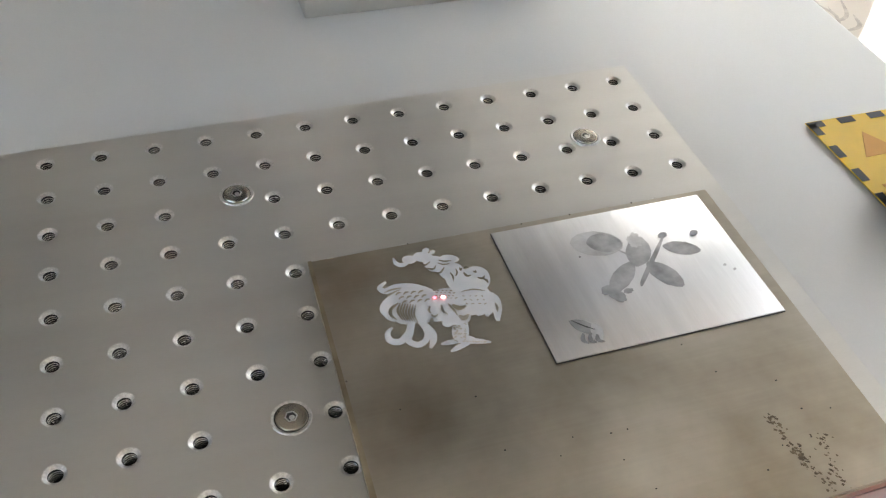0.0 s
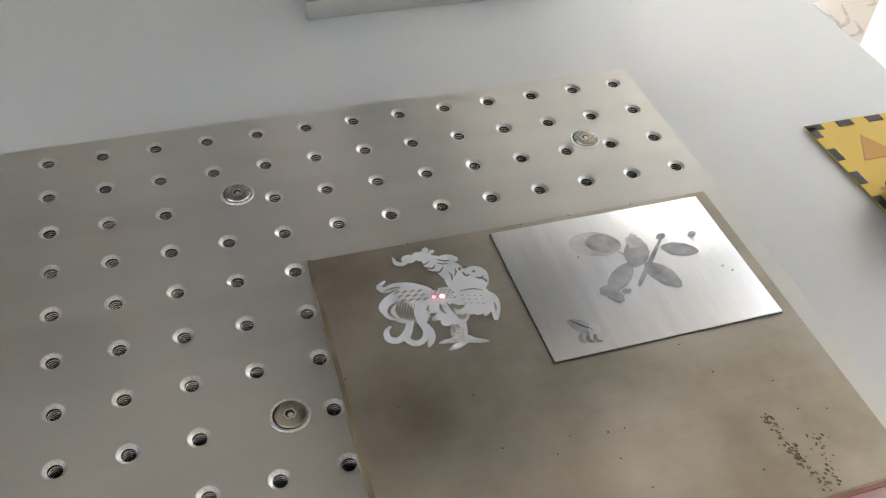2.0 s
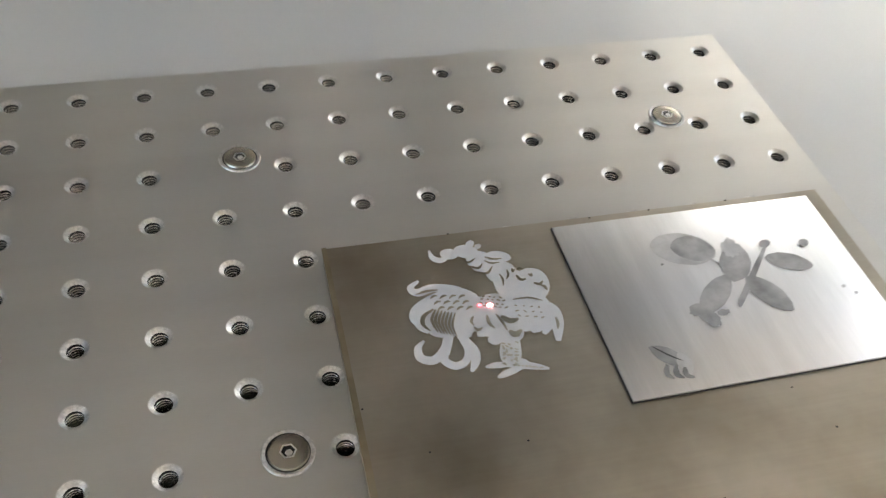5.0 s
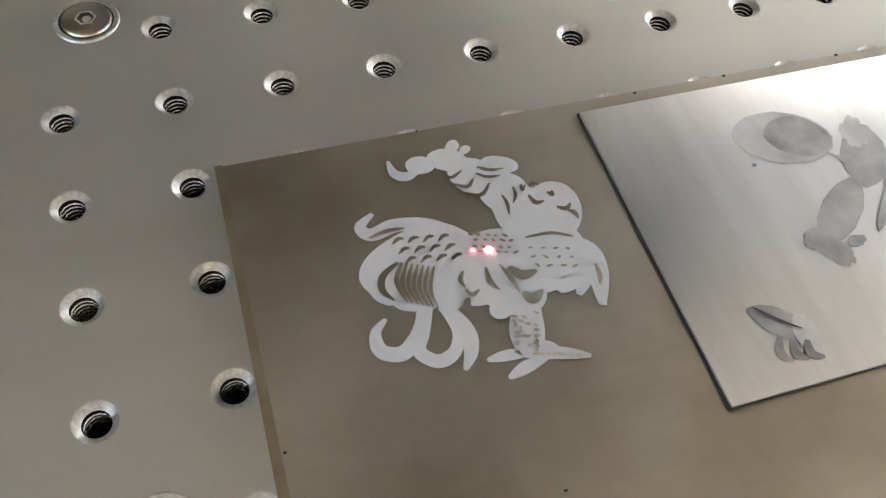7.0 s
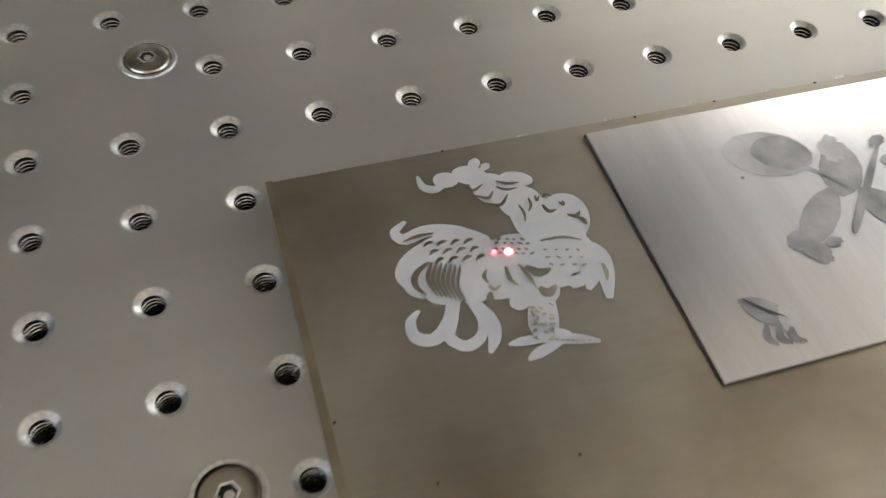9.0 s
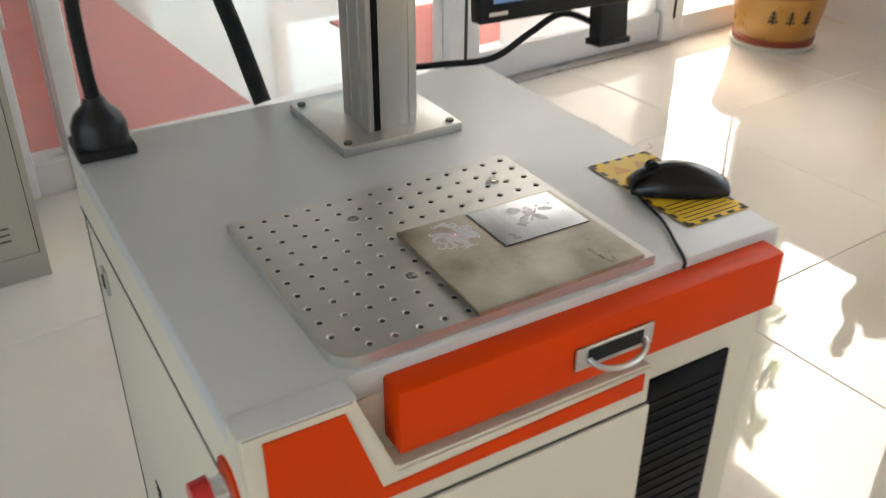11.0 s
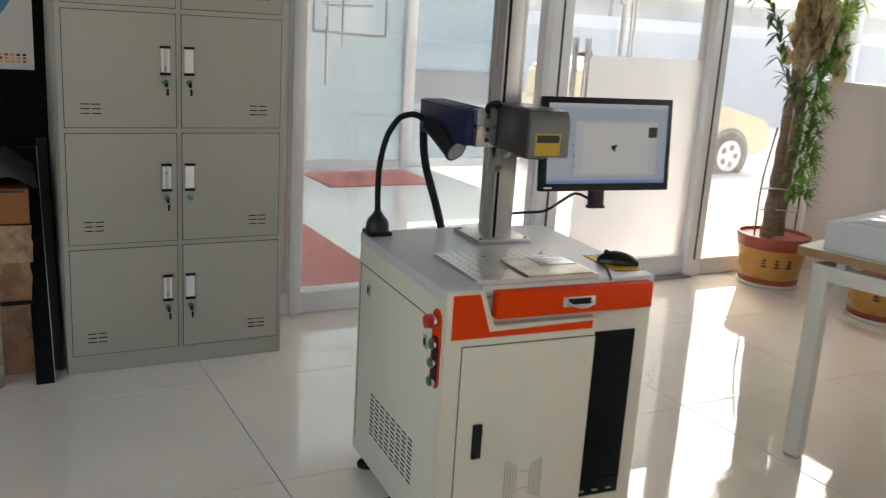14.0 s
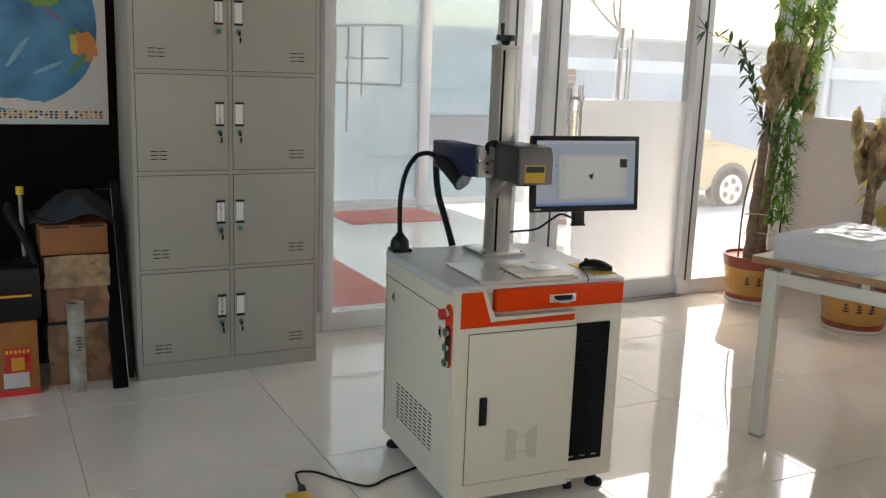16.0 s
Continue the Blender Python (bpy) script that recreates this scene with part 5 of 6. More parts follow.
def wall_map():
    g = thing("wall_map", "blue world map poster on the dark wall", "map poster", ROOM)
    v = 1.754
    sheet = part("sheet", boxed(-2.35, -1.187, v, v + 0.003, 1.095, 1.9), surface("map_paper", (0.62, 0.58, 0.52), rough=0.45, vary=0.06), g)
    bm = bmesh.new()
    ring = [(-1.76 + 0.535 * math.copysign(abs(math.cos(a)) ** 0.75, math.cos(a)), 1.52 + 0.37 * math.copysign(abs(math.sin(a)) ** 0.85, math.sin(a))) for a in np.linspace(0, 2 * math.pi, 60, endpoint=False)]
    part("ocean", prism(ring, "y", v - 0.0006, v), surface("map_ocean", (0.07, 0.26, 0.42), rough=0.4, vary=0.3, scale=7, tint=(0.05, 0.2, 0.36)), g, "blue ocean", smooth=0)
    def land(name, pts, col, q):
        part(name, prism(pts, "y", v - 0.0012 - q * 0.0002, v - 0.0005), surface("map_" + name, col, rough=0.45, vary=0.1, scale=30), g, smooth=0)
    def wob(x, z, rx, rz, turn, seed, n=26, amp=0.16):
        rg = random.Random(seed)
        c, s = math.cos(radians(turn)), math.sin(radians(turn))
        out = []
        for k in range(n):
            a = 2 * math.pi * k / n
            f = 1 + amp * rg.uniform(-1, 1)
            p, q = rx * f * math.cos(a), rz * f * math.sin(a)
            out.append((x + p * c - q * s, z + p * s + q * c))
        return out
    land("orange_land", wob(-1.276, 1.438, 0.052, 0.066, 20, 3), (0.62, 0.22, 0.05), 1)
    land("yellow_land", wob(-1.322, 1.45, 0.016, 0.05, 6, 4), (0.6, 0.45, 0.08), 2)
    land("green_land", wob(-1.31, 1.36, 0.014, 0.058, -38, 5), (0.1, 0.26, 0.13), 3)
    land("dark_green_land", wob(-1.322, 1.5, 0.02, 0.016, 0, 8), (0.08, 0.24, 0.1), 4)
    land("north_land", wob(-1.44, 1.66, 0.085, 0.06, 10, 6), (0.2, 0.38, 0.06), 5)
    land("purple_land", wob(-1.395, 1.565, 0.05, 0.008, -35, 7), (0.28, 0.13, 0.25), 6)
    land("ice_land", wob(-1.58, 1.185, 0.15, 0.022, -3, 9), (0.66, 0.6, 0.56), 7)
    land("white_ridge", wob(-1.55, 1.4, 0.075, 0.011, 55, 10), (0.25, 0.45, 0.55), 8)
    land("white_ridge_low", wob(-1.43, 1.34, 0.07, 0.009, 24, 11), (0.22, 0.42, 0.53), 9)
    rg = random.Random(2)
    for k in range(34):
        u = -1.22 - k * 0.0205
        col = rg.choice((M_REDCAP, M_INK, M_YELLOW, M_FADEINK, M_OUTWALL))
        for q in range(3):
            part("flag_mark", boxed(u - 0.0065, u + 0.0065, v - 0.001, v, 1.12 + q * 0.0125, 1.1285 + q * 0.0125), rg.choice((col, M_INK, M_FADEINK)), g, smooth=0)
    part("strip", boxed(-2.35, -1.187, v - 0.0008, v, 1.097, 1.113), surface("map_strip", (0.5, 0.58, 0.62), rough=0.5), g, "pale blue lower strip", smooth=0)
    return g


wall_map()
M_WRAP = surface("shrink_wrapped_carton", (0.33, 0.15, 0.06), rough=0.28, vary=0.4, scale=9, grain=0.15, fine=60, bump=1.0, coat=1.0)
M_TAPE = surface("wrinkled_clear_tape", (0.46, 0.27, 0.13), rough=0.16, vary=0.5, scale=22, grain=0.2, fine=70, bump=1.0, coat=1.0)
M_ORCARD = surface("orange_brown_carton", (0.31, 0.115, 0.035), rough=0.7, vary=0.1, scale=5)
M_CLOTH = surface("grey_blue_cloth", (0.032, 0.036, 0.041), rough=0.9, vary=0.2, scale=12, grain=0.2, fine=600, bump=0.3)


def rough_box(dims, jitter, seed, cuts=5):
    """A carton with dented, uneven faces."""
    bm = bmesh.new()
    box(bm, *dims)
    bmesh.ops.subdivide_edges(bm, edges=list(bm.edges), cuts=cuts, use_grid_fill=True)
    for v in bm.verts:
        n = noise.noise_vector(v.co * 7 + Vector((seed, 0, 0))) * 0.6 + noise.noise_vector(v.co * 26) * 0.5
        v.co += n * jitter * (0 if v.co.z < dims[4] + 0.002 else 1)
    return bm


wrapped = thing("wrapped_carton", "brown carton in shrink wrap with a wide band of tape", "carton", ROOM)
part("carton", rough_box((-1.5, -1.255, 1.43, 1.72, 0, 0.565), 0.012, 1, 14), M_WRAP, wrapped, smooth=50)
part("tape_band", rough_box((-1.508, -1.247, 1.42, 1.6, 0.43, 0.57), 0.012, 1, 12), M_TAPE, wrapped, "shiny wrinkled tape band", smooth=50)
part("strap", boxed(-1.508, -1.25, 1.4215, 1.4245, 0.27, 0.285), M_RUBBER, wrapped, smooth=0)
small = thing("small_carton", "orange-brown open carton on the wrapped carton", "carton", ROOM)
part("carton", boxed(-1.515, -1.25, 1.42, 1.7, 0.575, 0.7, bevel=0.002), M_ORCARD, small)
for a, b in ((-1.5, -1.40), (-1.36, -1.265)):
    part("print_bar", boxed(a, b, 1.4185, 1.4205, 0.688, 0.696), M_INK, small, smooth=0)
bm = bmesh.new()
bmesh.ops.create_grid(bm, x_segments=22, y_segments=16, size=1, matrix=Matrix.Translation((-1.385, 1.56, 0.70)) @ Matrix.Diagonal((0.165, 0.15, 1, 1)))
for v in bm.verts:
    dx, dy = (v.co.x + 1.36) / 0.16, (v.co.y - 1.56) / 0.15
    v.co.z += max(0, 0.10 * (1 - dx * dx - 0.6 * dy * dy)) + 0.035 * noise.noise(v.co * 13) + 0.022 * abs(noise.noise(v.co * 24)) + 0.01
    if dy < -0.85:
        v.co.z -= 0.012
top = bmesh.ops.extrude_face_region(bm, geom=list(bm.faces))
for v in [x for x in top["geom"] if isinstance(x, bmesh.types.BMVert)]:
    v.co.z += 0.006
solid("folded_cloth", bm, M_CLOTH, "crumpled grey-blue cloth lying on the carton", "cloth", ROOM, smooth=60)
roll = thing("paper_roll", "grey-white cardboard tube with black handwriting", "paper tube", ROOM)
part("tube", lathe([(0.034, 0.0), (0.0335, 0.2), (0.035, 0.387), (0.031, 0.387), (0.03, 0.33), (0.0, 0.33)], 28, (-1.398, 1.335, 0)), surface("mottled_grey_paper_tube", (0.44, 0.41, 0.35), rough=0.75, vary=0.3, scale=18, grain=0.12, fine=90, bump=0.15, tint=(0.3, 0.27, 0.22)), roll)
for k in range(5):
    part("writing_bar", boxed(-1.402 + 0.004 * (k % 2), -1.385 + 0.003 * (k % 3), 1.2975, 1.3005, 0.185 + k * 0.014, 0.19 + k * 0.014), M_INK, roll, smooth=0)
boards = thing("leaning_boards", "black boards leaning beside the locker", "boards", ROOM)
part("board", prism([(1.30, 0), (1.325, 0), (1.715, 0.81), (1.69, 0.81)], "x", -1.262, -1.2), M_GLOSSBLACK, boards)
part("board_edge", prism([(1.298, 0), (1.326, 0), (1.716, 0.81), (1.688, 0.81)], "x", -1.1995, -1.197), M_WHITEPAPER, boards, "pale edge strip")
part("board", prism([(1.42, 0), (1.44, 0), (1.735, 0.84), (1.715, 0.84)], "x", -1.195, -1.16), M_BLACK, boards)
gift = thing("orange_carton", "orange printed carton with a red and a white label", "carton", ROOM)
part("carton", boxed(-1.82, -1.545, 1.36, 1.5, 0, 0.315, bevel=0.002), surface("orange_print_carton", (0.36, 0.13, 0.025), rough=0.5, vary=0.2, scale=6), gift)
part("red_label", boxed(-1.675, -1.575, 1.3575, 1.3605, 0.10, 0.205), M_REDCAP, gift, smooth=0)
part("orange_patch", boxed(-1.65, -1.6, 1.356, 1.3578, 0.11, 0.165), M_FADEINK, gift, smooth=0)
for k in range(6):
    part("print_bar", boxed(-1.67 + k * 0.016, -1.66 + k * 0.016, 1.3562, 1.3578, 0.182 + 0.003 * (k % 2), 0.197), M_YELLOW, gift, smooth=0)
part("white_label", boxed(-1.682, -1.585, 1.3572, 1.3606, 0.035, 0.1), M_WHITEPAPER, gift, smooth=0)
part("base_band", boxed(-1.822, -1.543, 1.358, 1.502, 0.0, 0.025), M_REDCAP, gift, smooth=0)
case = thing("black_case", "black case with a thin orange line on the orange carton", "case", ROOM)
part("body", boxed(-1.84, -1.525, 1.37, 1.62, 0.318, 0.54, bevel=0.012), M_BLACK, case)
part("orange_line", boxed(-1.83, -1.56, 1.3682, 1.3712, 0.418, 0.427), M_FADEINK, case, smooth=0)
M_TUBEGREY = surface("dull_beige_pole", (0.34, 0.31, 0.23), rough=0.5, vary=0.15)
pole = thing("cleaning_pole", "pale pole with a yellow cap behind the cartons", "pole", ROOM)
part("shaft", rodded((-1.565, 1.5, 0.0), (-1.572, 1.66, 0.8), 0.009, seg=12), M_TUBEGREY, pole)
part("cap", rodded((-1.572, 1.66, 0.8), (-1.5723, 1.665, 0.835), 0.016, seg=12), M_YELLOW, pole, "yellow cap")
solid("umbrella", tubed([(-1.54, 1.40, 0.545), (-1.56, 1.44, 0.62), (-1.6, 1.47, 0.70), (-1.63, 1.48, 0.76), (-1.62, 1.48, 0.79)], lambda t: 0.011 + 0.008 * math.sin(3 * t), 10), M_RUBBER, "black folded umbrella lying on the case", "umbrella", ROOM)

# ---- table with the foam block ----
TABLE = pose(0.985, 0.0, 0, 0, 0, 18)


def table():
    g = thing("table", "white steel framed table with a chipboard top", "table", TABLE)
    part("tabletop", boxed(-0.035, 1.3, -1.35, 0.0, 0.7, 0.728, bevel=0.0015), M_WOOD, g, "chipboard top with a brown edge")
    part("top_skin", boxed(-0.034, 1.299, -1.349, -0.001, 0.728, 0.7288), M_LEGWHITE, g, "white laminate")
    for x in (-0.028, 1.24):
        for y in (-0.11, -1.3):
            part("leg", boxed(x, x + 0.05, y, y + 0.055, 0.012, 0.682, bevel=0.003), M_LEGWHITE, g)
            part("leg_foot", boxed(x + 0.004, x + 0.046, y + 0.004, y + 0.05, 0.0, 0.013), M_LOCKER, g, "grey plastic foot cap")
        part("side_rail", boxed(x + 0.001, x + 0.049, -1.246, -0.11, 0.63, 0.681, bevel=0.002), M_LEGWHITE, g)
    for y in (-0.109, -1.299):
        part("cross_rail", boxed(0.022, 1.24, y, y + 0.05, 0.632, 0.68, bevel=0.002), M_LEGWHITE, g)
    for y in (-0.16, -0.46, -0.8, -1.2):
        part("spacer", boxed(-0.02, 0.015, y, y + 0.03, 0.68, 0.701), M_WHITEPAPER, g)
        part("spacer", boxed(1.25, 1.28, y, y + 0.03, 0.68, 0.701), M_WHITEPAPER, g)
    return g


table()


def foam_block():
    g = thing("foam_block", "white expanded polystyrene block with a shallow tray", "foam packaging", TABLE)
    bm = boxed(-0.005, 0.56, -0.46, -0.07, 0.7295, 0.822, bevel=0.004)
    part("block", bm, M_FOAM, g)
    for k in range(3):
        part("ridge", boxed(0.06 + k * 0.17, 0.08 + k * 0.17, -0.42, -0.11, 0.8215, 0.827, bevel=0.002), M_FOAM, g)
    part("ridge", boxed(0.02, 0.54, -0.125, -0.1, 0.8215, 0.826, bevel=0.002), M_FOAM, g)
    bm = bmesh.new()
    bmesh.ops.create_grid(bm, x_segments=18, y_segments=14, size=1, matrix=Matrix.Translation((0.3, -0.27, 0.831)) @ Matrix.Diagonal((0.2, 0.12, 1, 1)))
    for v in bm.verts:
        v.co.z += 0.014 * abs(noise.noise(v.co * 18)) 
        v.co.x += 0.02 * noise.noise(v.co * 9)
    up = bmesh.ops.extrude_face_region(bm, geom=list(bm.faces))
    for v in [x for x in up["geom"] if isinstance(x, bmesh.types.BMVert)]:
        v.co.z += 0.001
    part("plastic_bag", bm, pane_glass("thin_plastic", gloss=0.25, rough=0.12, tint=(0.97, 0.97, 0.97)), g, "crumpled clear plastic bag", smooth=60)
    return g


foam_block()

# ---- potted plants ----
def leaf(bm, base, tip, width, droop=0.0, fold=0.15):
    """A folded pointed leaf from base to tip."""
    base, tip = Vector(base), Vector(tip)
    d = tip - base
    side = d.cross(Vector((0, 0, 1)))
    side = (side if side.length > 1e-5 else Vector((1, 0, 0))).normalized()
    up = side.cross(d).normalized()
    rows = []
    for t, w in ((0, 0.08), (0.25, 0.8), (0.55, 1.0), (0.8, 0.55), (1, 0.03)):
        p = base + d * t - Vector((0, 0, droop * t * t))
        s = side * (width * w / 2)
        rows.append((bm.verts.new(p - s + up * width * fold * w), bm.verts.new(p), bm.verts.new(p + s + up * width * fold * w)))
    for a, b in zip(rows, rows[1:]):
        bm.faces.new((a[0], a[1], b[1], b[0]))
        bm.faces.new((a[1], a[2], b[2], b[1]))


def withered(bm, rng, at, length, width):
    """A curled, twisted dead leaf that hangs from its stalk."""
    turn = rng.uniform(0, 6.28)
    rows = []
    for k in range(7):
        t = k / 6
        a = turn + rng.uniform(-0.3, 0.3) + 1.1 * t
        w = width * math.sin(math.pi * (0.1 + 0.82 * t)) ** 0.8 / 2
        c = Vector(at) + Vector((0.018 * math.sin(4 * t + turn), 0.018 * math.cos(3 * t + turn), -length * t))
        side, out = Vector((math.cos(a), math.sin(a), 0)), Vector((-math.sin(a), math.cos(a), 0))
        rows.append([bm.verts.new(c + side * w * f + out * w * (0.75 * abs(f) - 0.3 + rng.uniform(-0.15, 0.15)) + Vector((0, 0, rng.uniform(-0.004, 0.004)))) for f in (-1, -0.5, 0, 0.5, 1)])
    for r0, r1 in zip(rows, rows[1:]):
        for k in range(4):
            bm.faces.new((r0[k], r0[k + 1], r1[k + 1], r1[k]))


def pot(g, r):
    part("pot", lathe([(0.150, 0.03), (0.163, 0.05), (0.182, 0.15), (0.196, 0.25), (0.2, 0.262), (0.2, 0.27), (0.17, 0.262), (0.165, 0.24)], 40), M_POT, g, "ochre glazed pot wall")
    part("rim_band", lathe([(0.193, 0.225), (0.1965, 0.228), (0.203, 0.285), (0.207, 0.29), (0.205, 0.297), (0.19, 0.297), (0.186, 0.28)], 40), M_POTRED, g, "red-brown glazed rim")
    part("foot_band", lathe([(0.155, 0.012), (0.166, 0.016), (0.170, 0.045), (0.163, 0.05)], 40), M_POTRED, g)
    part("saucer", lathe([(0.15, 0.0), (0.168, 0.002), (0.178, 0.02), (0.176, 0.024), (0.16, 0.014)], 40), M_LEGWHITE, g, "grey-white plastic saucer")
    part("soil", lathe([(0.185, 0.27), (0.1, 0.278), (0.0, 0.28)], 24), M_SOIL, g)
    for k in range(3):
        a = radians(r + k * 22)
        c = Vector((math.cos(a), math.sin(a), 0))
        m = Matrix.Translation(c * 0.1825 + Vector((0, 0, 0.15))) @ pose(0, 0, 0, 0, 0, r + k * 22 + 90) @ pose(0, 0, 0, 6, 0, 0)
        bm = bmesh.new()
        for q in range(3):
            box(bm, -0.018 + 0.004 * q, 0.018 - 0.003 * q, -0.003, 0.004, -0.02 + q * 0.018, -0.014 + q * 0.018)
        box(bm, -0.003, 0.003, -0.003, 0.004, -0.026, 0.03)
        part("brush_mark", bm, M_INK, g, "dark brushed character as bars", m=m, smooth=0)


# Darker copy of the leaf green for the branch silhouetted by the window.
M_LEAFDK = surface("silhouette_green_leaf", (0.05, 0.11, 0.035), rough=0.5, through_light=0.35, vary=0.3, scale=9)
M_FARBARK = surface("pale_grey_bark", (0.42, 0.36, 0.31), rough=0.9, vary=0.3, scale=8, bump=0.4)


def tall_plant():
    g = thing("potted_bamboo", "tall potted plant with green bamboo leaves and dry brown leaves", "potted plant", ROOM @ pose(2.69, 1.55, 0), group="potted plants")
    pot(g, 212)
    rng = random.Random(5)
    part("trunk", tubed([(-0.085, -0.02, 0.27), (-0.075, -0.02, 0.6), (-0.035, 0.0, 0.95), (0.0, 0.02, 1.32)], lambda t: 0.036 - 0.014 * t + 0.003 * math.sin(t * 40), 14, 10), M_BARK, g)
    part("trunk", tubed([(0.045, 0.02, 0.27), (0.055, 0.03, 0.55), (0.075, 0.02, 0.85), (0.09, 0.03, 1.15)], lambda t: 0.041 - 0.014 * t + 0.003 * math.sin(t * 37), 14, 10), M_BARK, g)
    part("cut_top", rodded((0.09, 0.03, 1.15), (0.09, 0.03, 1.156), 0.03, seg=14), M_WOOD, g)
    cord = bmesh.new()
    for z in (0.44, 0.56):
        tube(cord, [Vector((0.01 + 0.13 * math.cos(a), 0.0 + 0.075 * math.sin(a), z + 0.01 * math.sin(a * 2))) for a in np.linspace(0, 2 * math.pi, 28)], 0.0035, 6)
    part("tie", cord, M_WHITEPAPER, g, "pale cord tied round the trunks")
    part("stem", tubed([(-0.115, 0.04, 0.27), (-0.1, 0.05, 0.6), (-0.03, 0.06, 0.9)], 0.006, 6), M_BARK, g)
    greens, pale, dark = bmesh.new(), bmesh.new(), bmesh.new()

    def fan(bm, at, heading, count, size, width):
        """A hand of narrow leaves that spread from one node of a twig."""
        h = Vector(heading).normalized()
        side = h.cross(Vector((rng.uniform(-0.5, 0.5), -1, rng.uniform(-0.3, 0.3)))).normalized()
        for q in range(count):
            a = radians(-78 + 156 * q / max(1, count - 1) + rng.uniform(-9, 9))
            d = h * math.cos(a) + side * math.sin(a) + Vector((0, rng.uniform(-0.25, 0.25), 0))
            leaf(bm, at, Vector(at) + d * size * rng.uniform(0.75, 1.15) * (1 - 0.25 * abs(math.sin(a))), width * rng.uniform(0.8, 1.15), 0.015, 0.1)

    def twig(points, bms, first, count, size, width):
        ln = smooth_line(points, 6)
        bm = bmesh.new()
        tube(bm, ln, lambda t: 0.0045 - 0.003 * t, 6)
        part("stem", bm, M_BARK, g, "thin bamboo stem")
        for q, p in enumerate(ln):
            if q < first or q % 2:
                continue
            d = (ln[min(q + 1, len(ln) - 1)] - ln[q - 1]).normalized()
            sway = -1 if (q // 2) % 2 else 1
            heading = d + Vector((sway * 0.9, rng.uniform(-0.5, 0.2), -0.1)) if q < len(ln) - 2 else d
            fan(rng.choice(bms), p, heading, count, size, width)

    # the long side branch, its leaves coloured dark as a silhouette against the window
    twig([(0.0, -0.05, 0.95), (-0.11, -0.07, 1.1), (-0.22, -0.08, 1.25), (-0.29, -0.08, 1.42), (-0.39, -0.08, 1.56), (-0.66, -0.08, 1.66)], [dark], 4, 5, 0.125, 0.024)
    # crown twigs, bright at the top
    for k in range(14):
        a = 0.35 + k * 1.1
        x, y, h = 0.18 + 0.17 * math.cos(a), 0.02 + 0.1 * math.sin(a), 1.5 + 0.065 * k
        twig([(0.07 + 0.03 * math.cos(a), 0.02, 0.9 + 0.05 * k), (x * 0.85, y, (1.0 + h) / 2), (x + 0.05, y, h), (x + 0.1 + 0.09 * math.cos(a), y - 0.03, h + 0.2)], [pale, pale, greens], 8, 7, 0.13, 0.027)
    # leaves close along the trunks
    for k in range(84):
        z = 0.5 + 0.95 * (k / 84) ** 0.9
        x = 0.065 + 0.06 * (z - 0.5) + rng.uniform(-0.08, 0.11)
        fan(greens, (x, -0.05 + rng.uniform(-0.05, 0.05), z), (rng.uniform(-0.9, 1.0), -0.4, rng.uniform(-0.1, 0.7)), 6, 0.1, 0.023)
    for k in range(34):
        z = rng.uniform(1.25, 1.85)
        fan(rng.choice([greens, pale]), (0.19 + rng.uniform(-0.06, 0.16), -0.04 + rng.uniform(-0.06, 0.06), z), (rng.uniform(-0.2, 1.0), -0.4, rng.uniform(-0.2, 0.7)), 6, 0.11, 0.024)
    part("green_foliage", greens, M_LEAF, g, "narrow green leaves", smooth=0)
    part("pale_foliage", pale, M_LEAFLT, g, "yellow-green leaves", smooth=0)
    part("side_branch_foliage", dark, M_LEAFDK, g, "narrow side-branch leaves coloured dark as a silhouette", smooth=0)
    dry = bmesh.new()
    for k in range(48):
        a, q = rng.uniform(0, 6.28), rng.random() ** 0.6
        withered(dry, rng, (0.06 + 0.17 * q * math.cos(a), -0.03 + 0.12 * q * math.sin(a), 1.66 - 0.26 * rng.random() - 0.08 * q * abs(math.cos(a))), rng.uniform(0.1, 0.19), rng.uniform(0.05, 0.085))
    for x, z in ((0.27, 1.28), (0.29, 1.36), (-0.05, 1.36), (-0.03, 1.3)):
        withered(dry, rng, (x, -0.04, z), 0.16, 0.07)
    part("dry_foliage", dry, M_DRY, g, "hanging dry brown leaves", smooth=0)
    fl = bmesh.new()
    for k in range(5):
        blob(fl, 0.17 + 0.015 * math.cos(k * 1.3), -0.06 + 0.004 * k, 0.016, 0.012, k * 40, 1.11 + 0.008 * k, 0.3, k)
    part("red_ribbon", fl, M_REDCAP, g, "small red ribbon", smooth=0)
    return g


tall_plant()


M_YELLEAF = surface("yellowed_leaf", (0.52, 0.44, 0.13), rough=0.6, through_light=0.5, vary=0.3, scale=12)


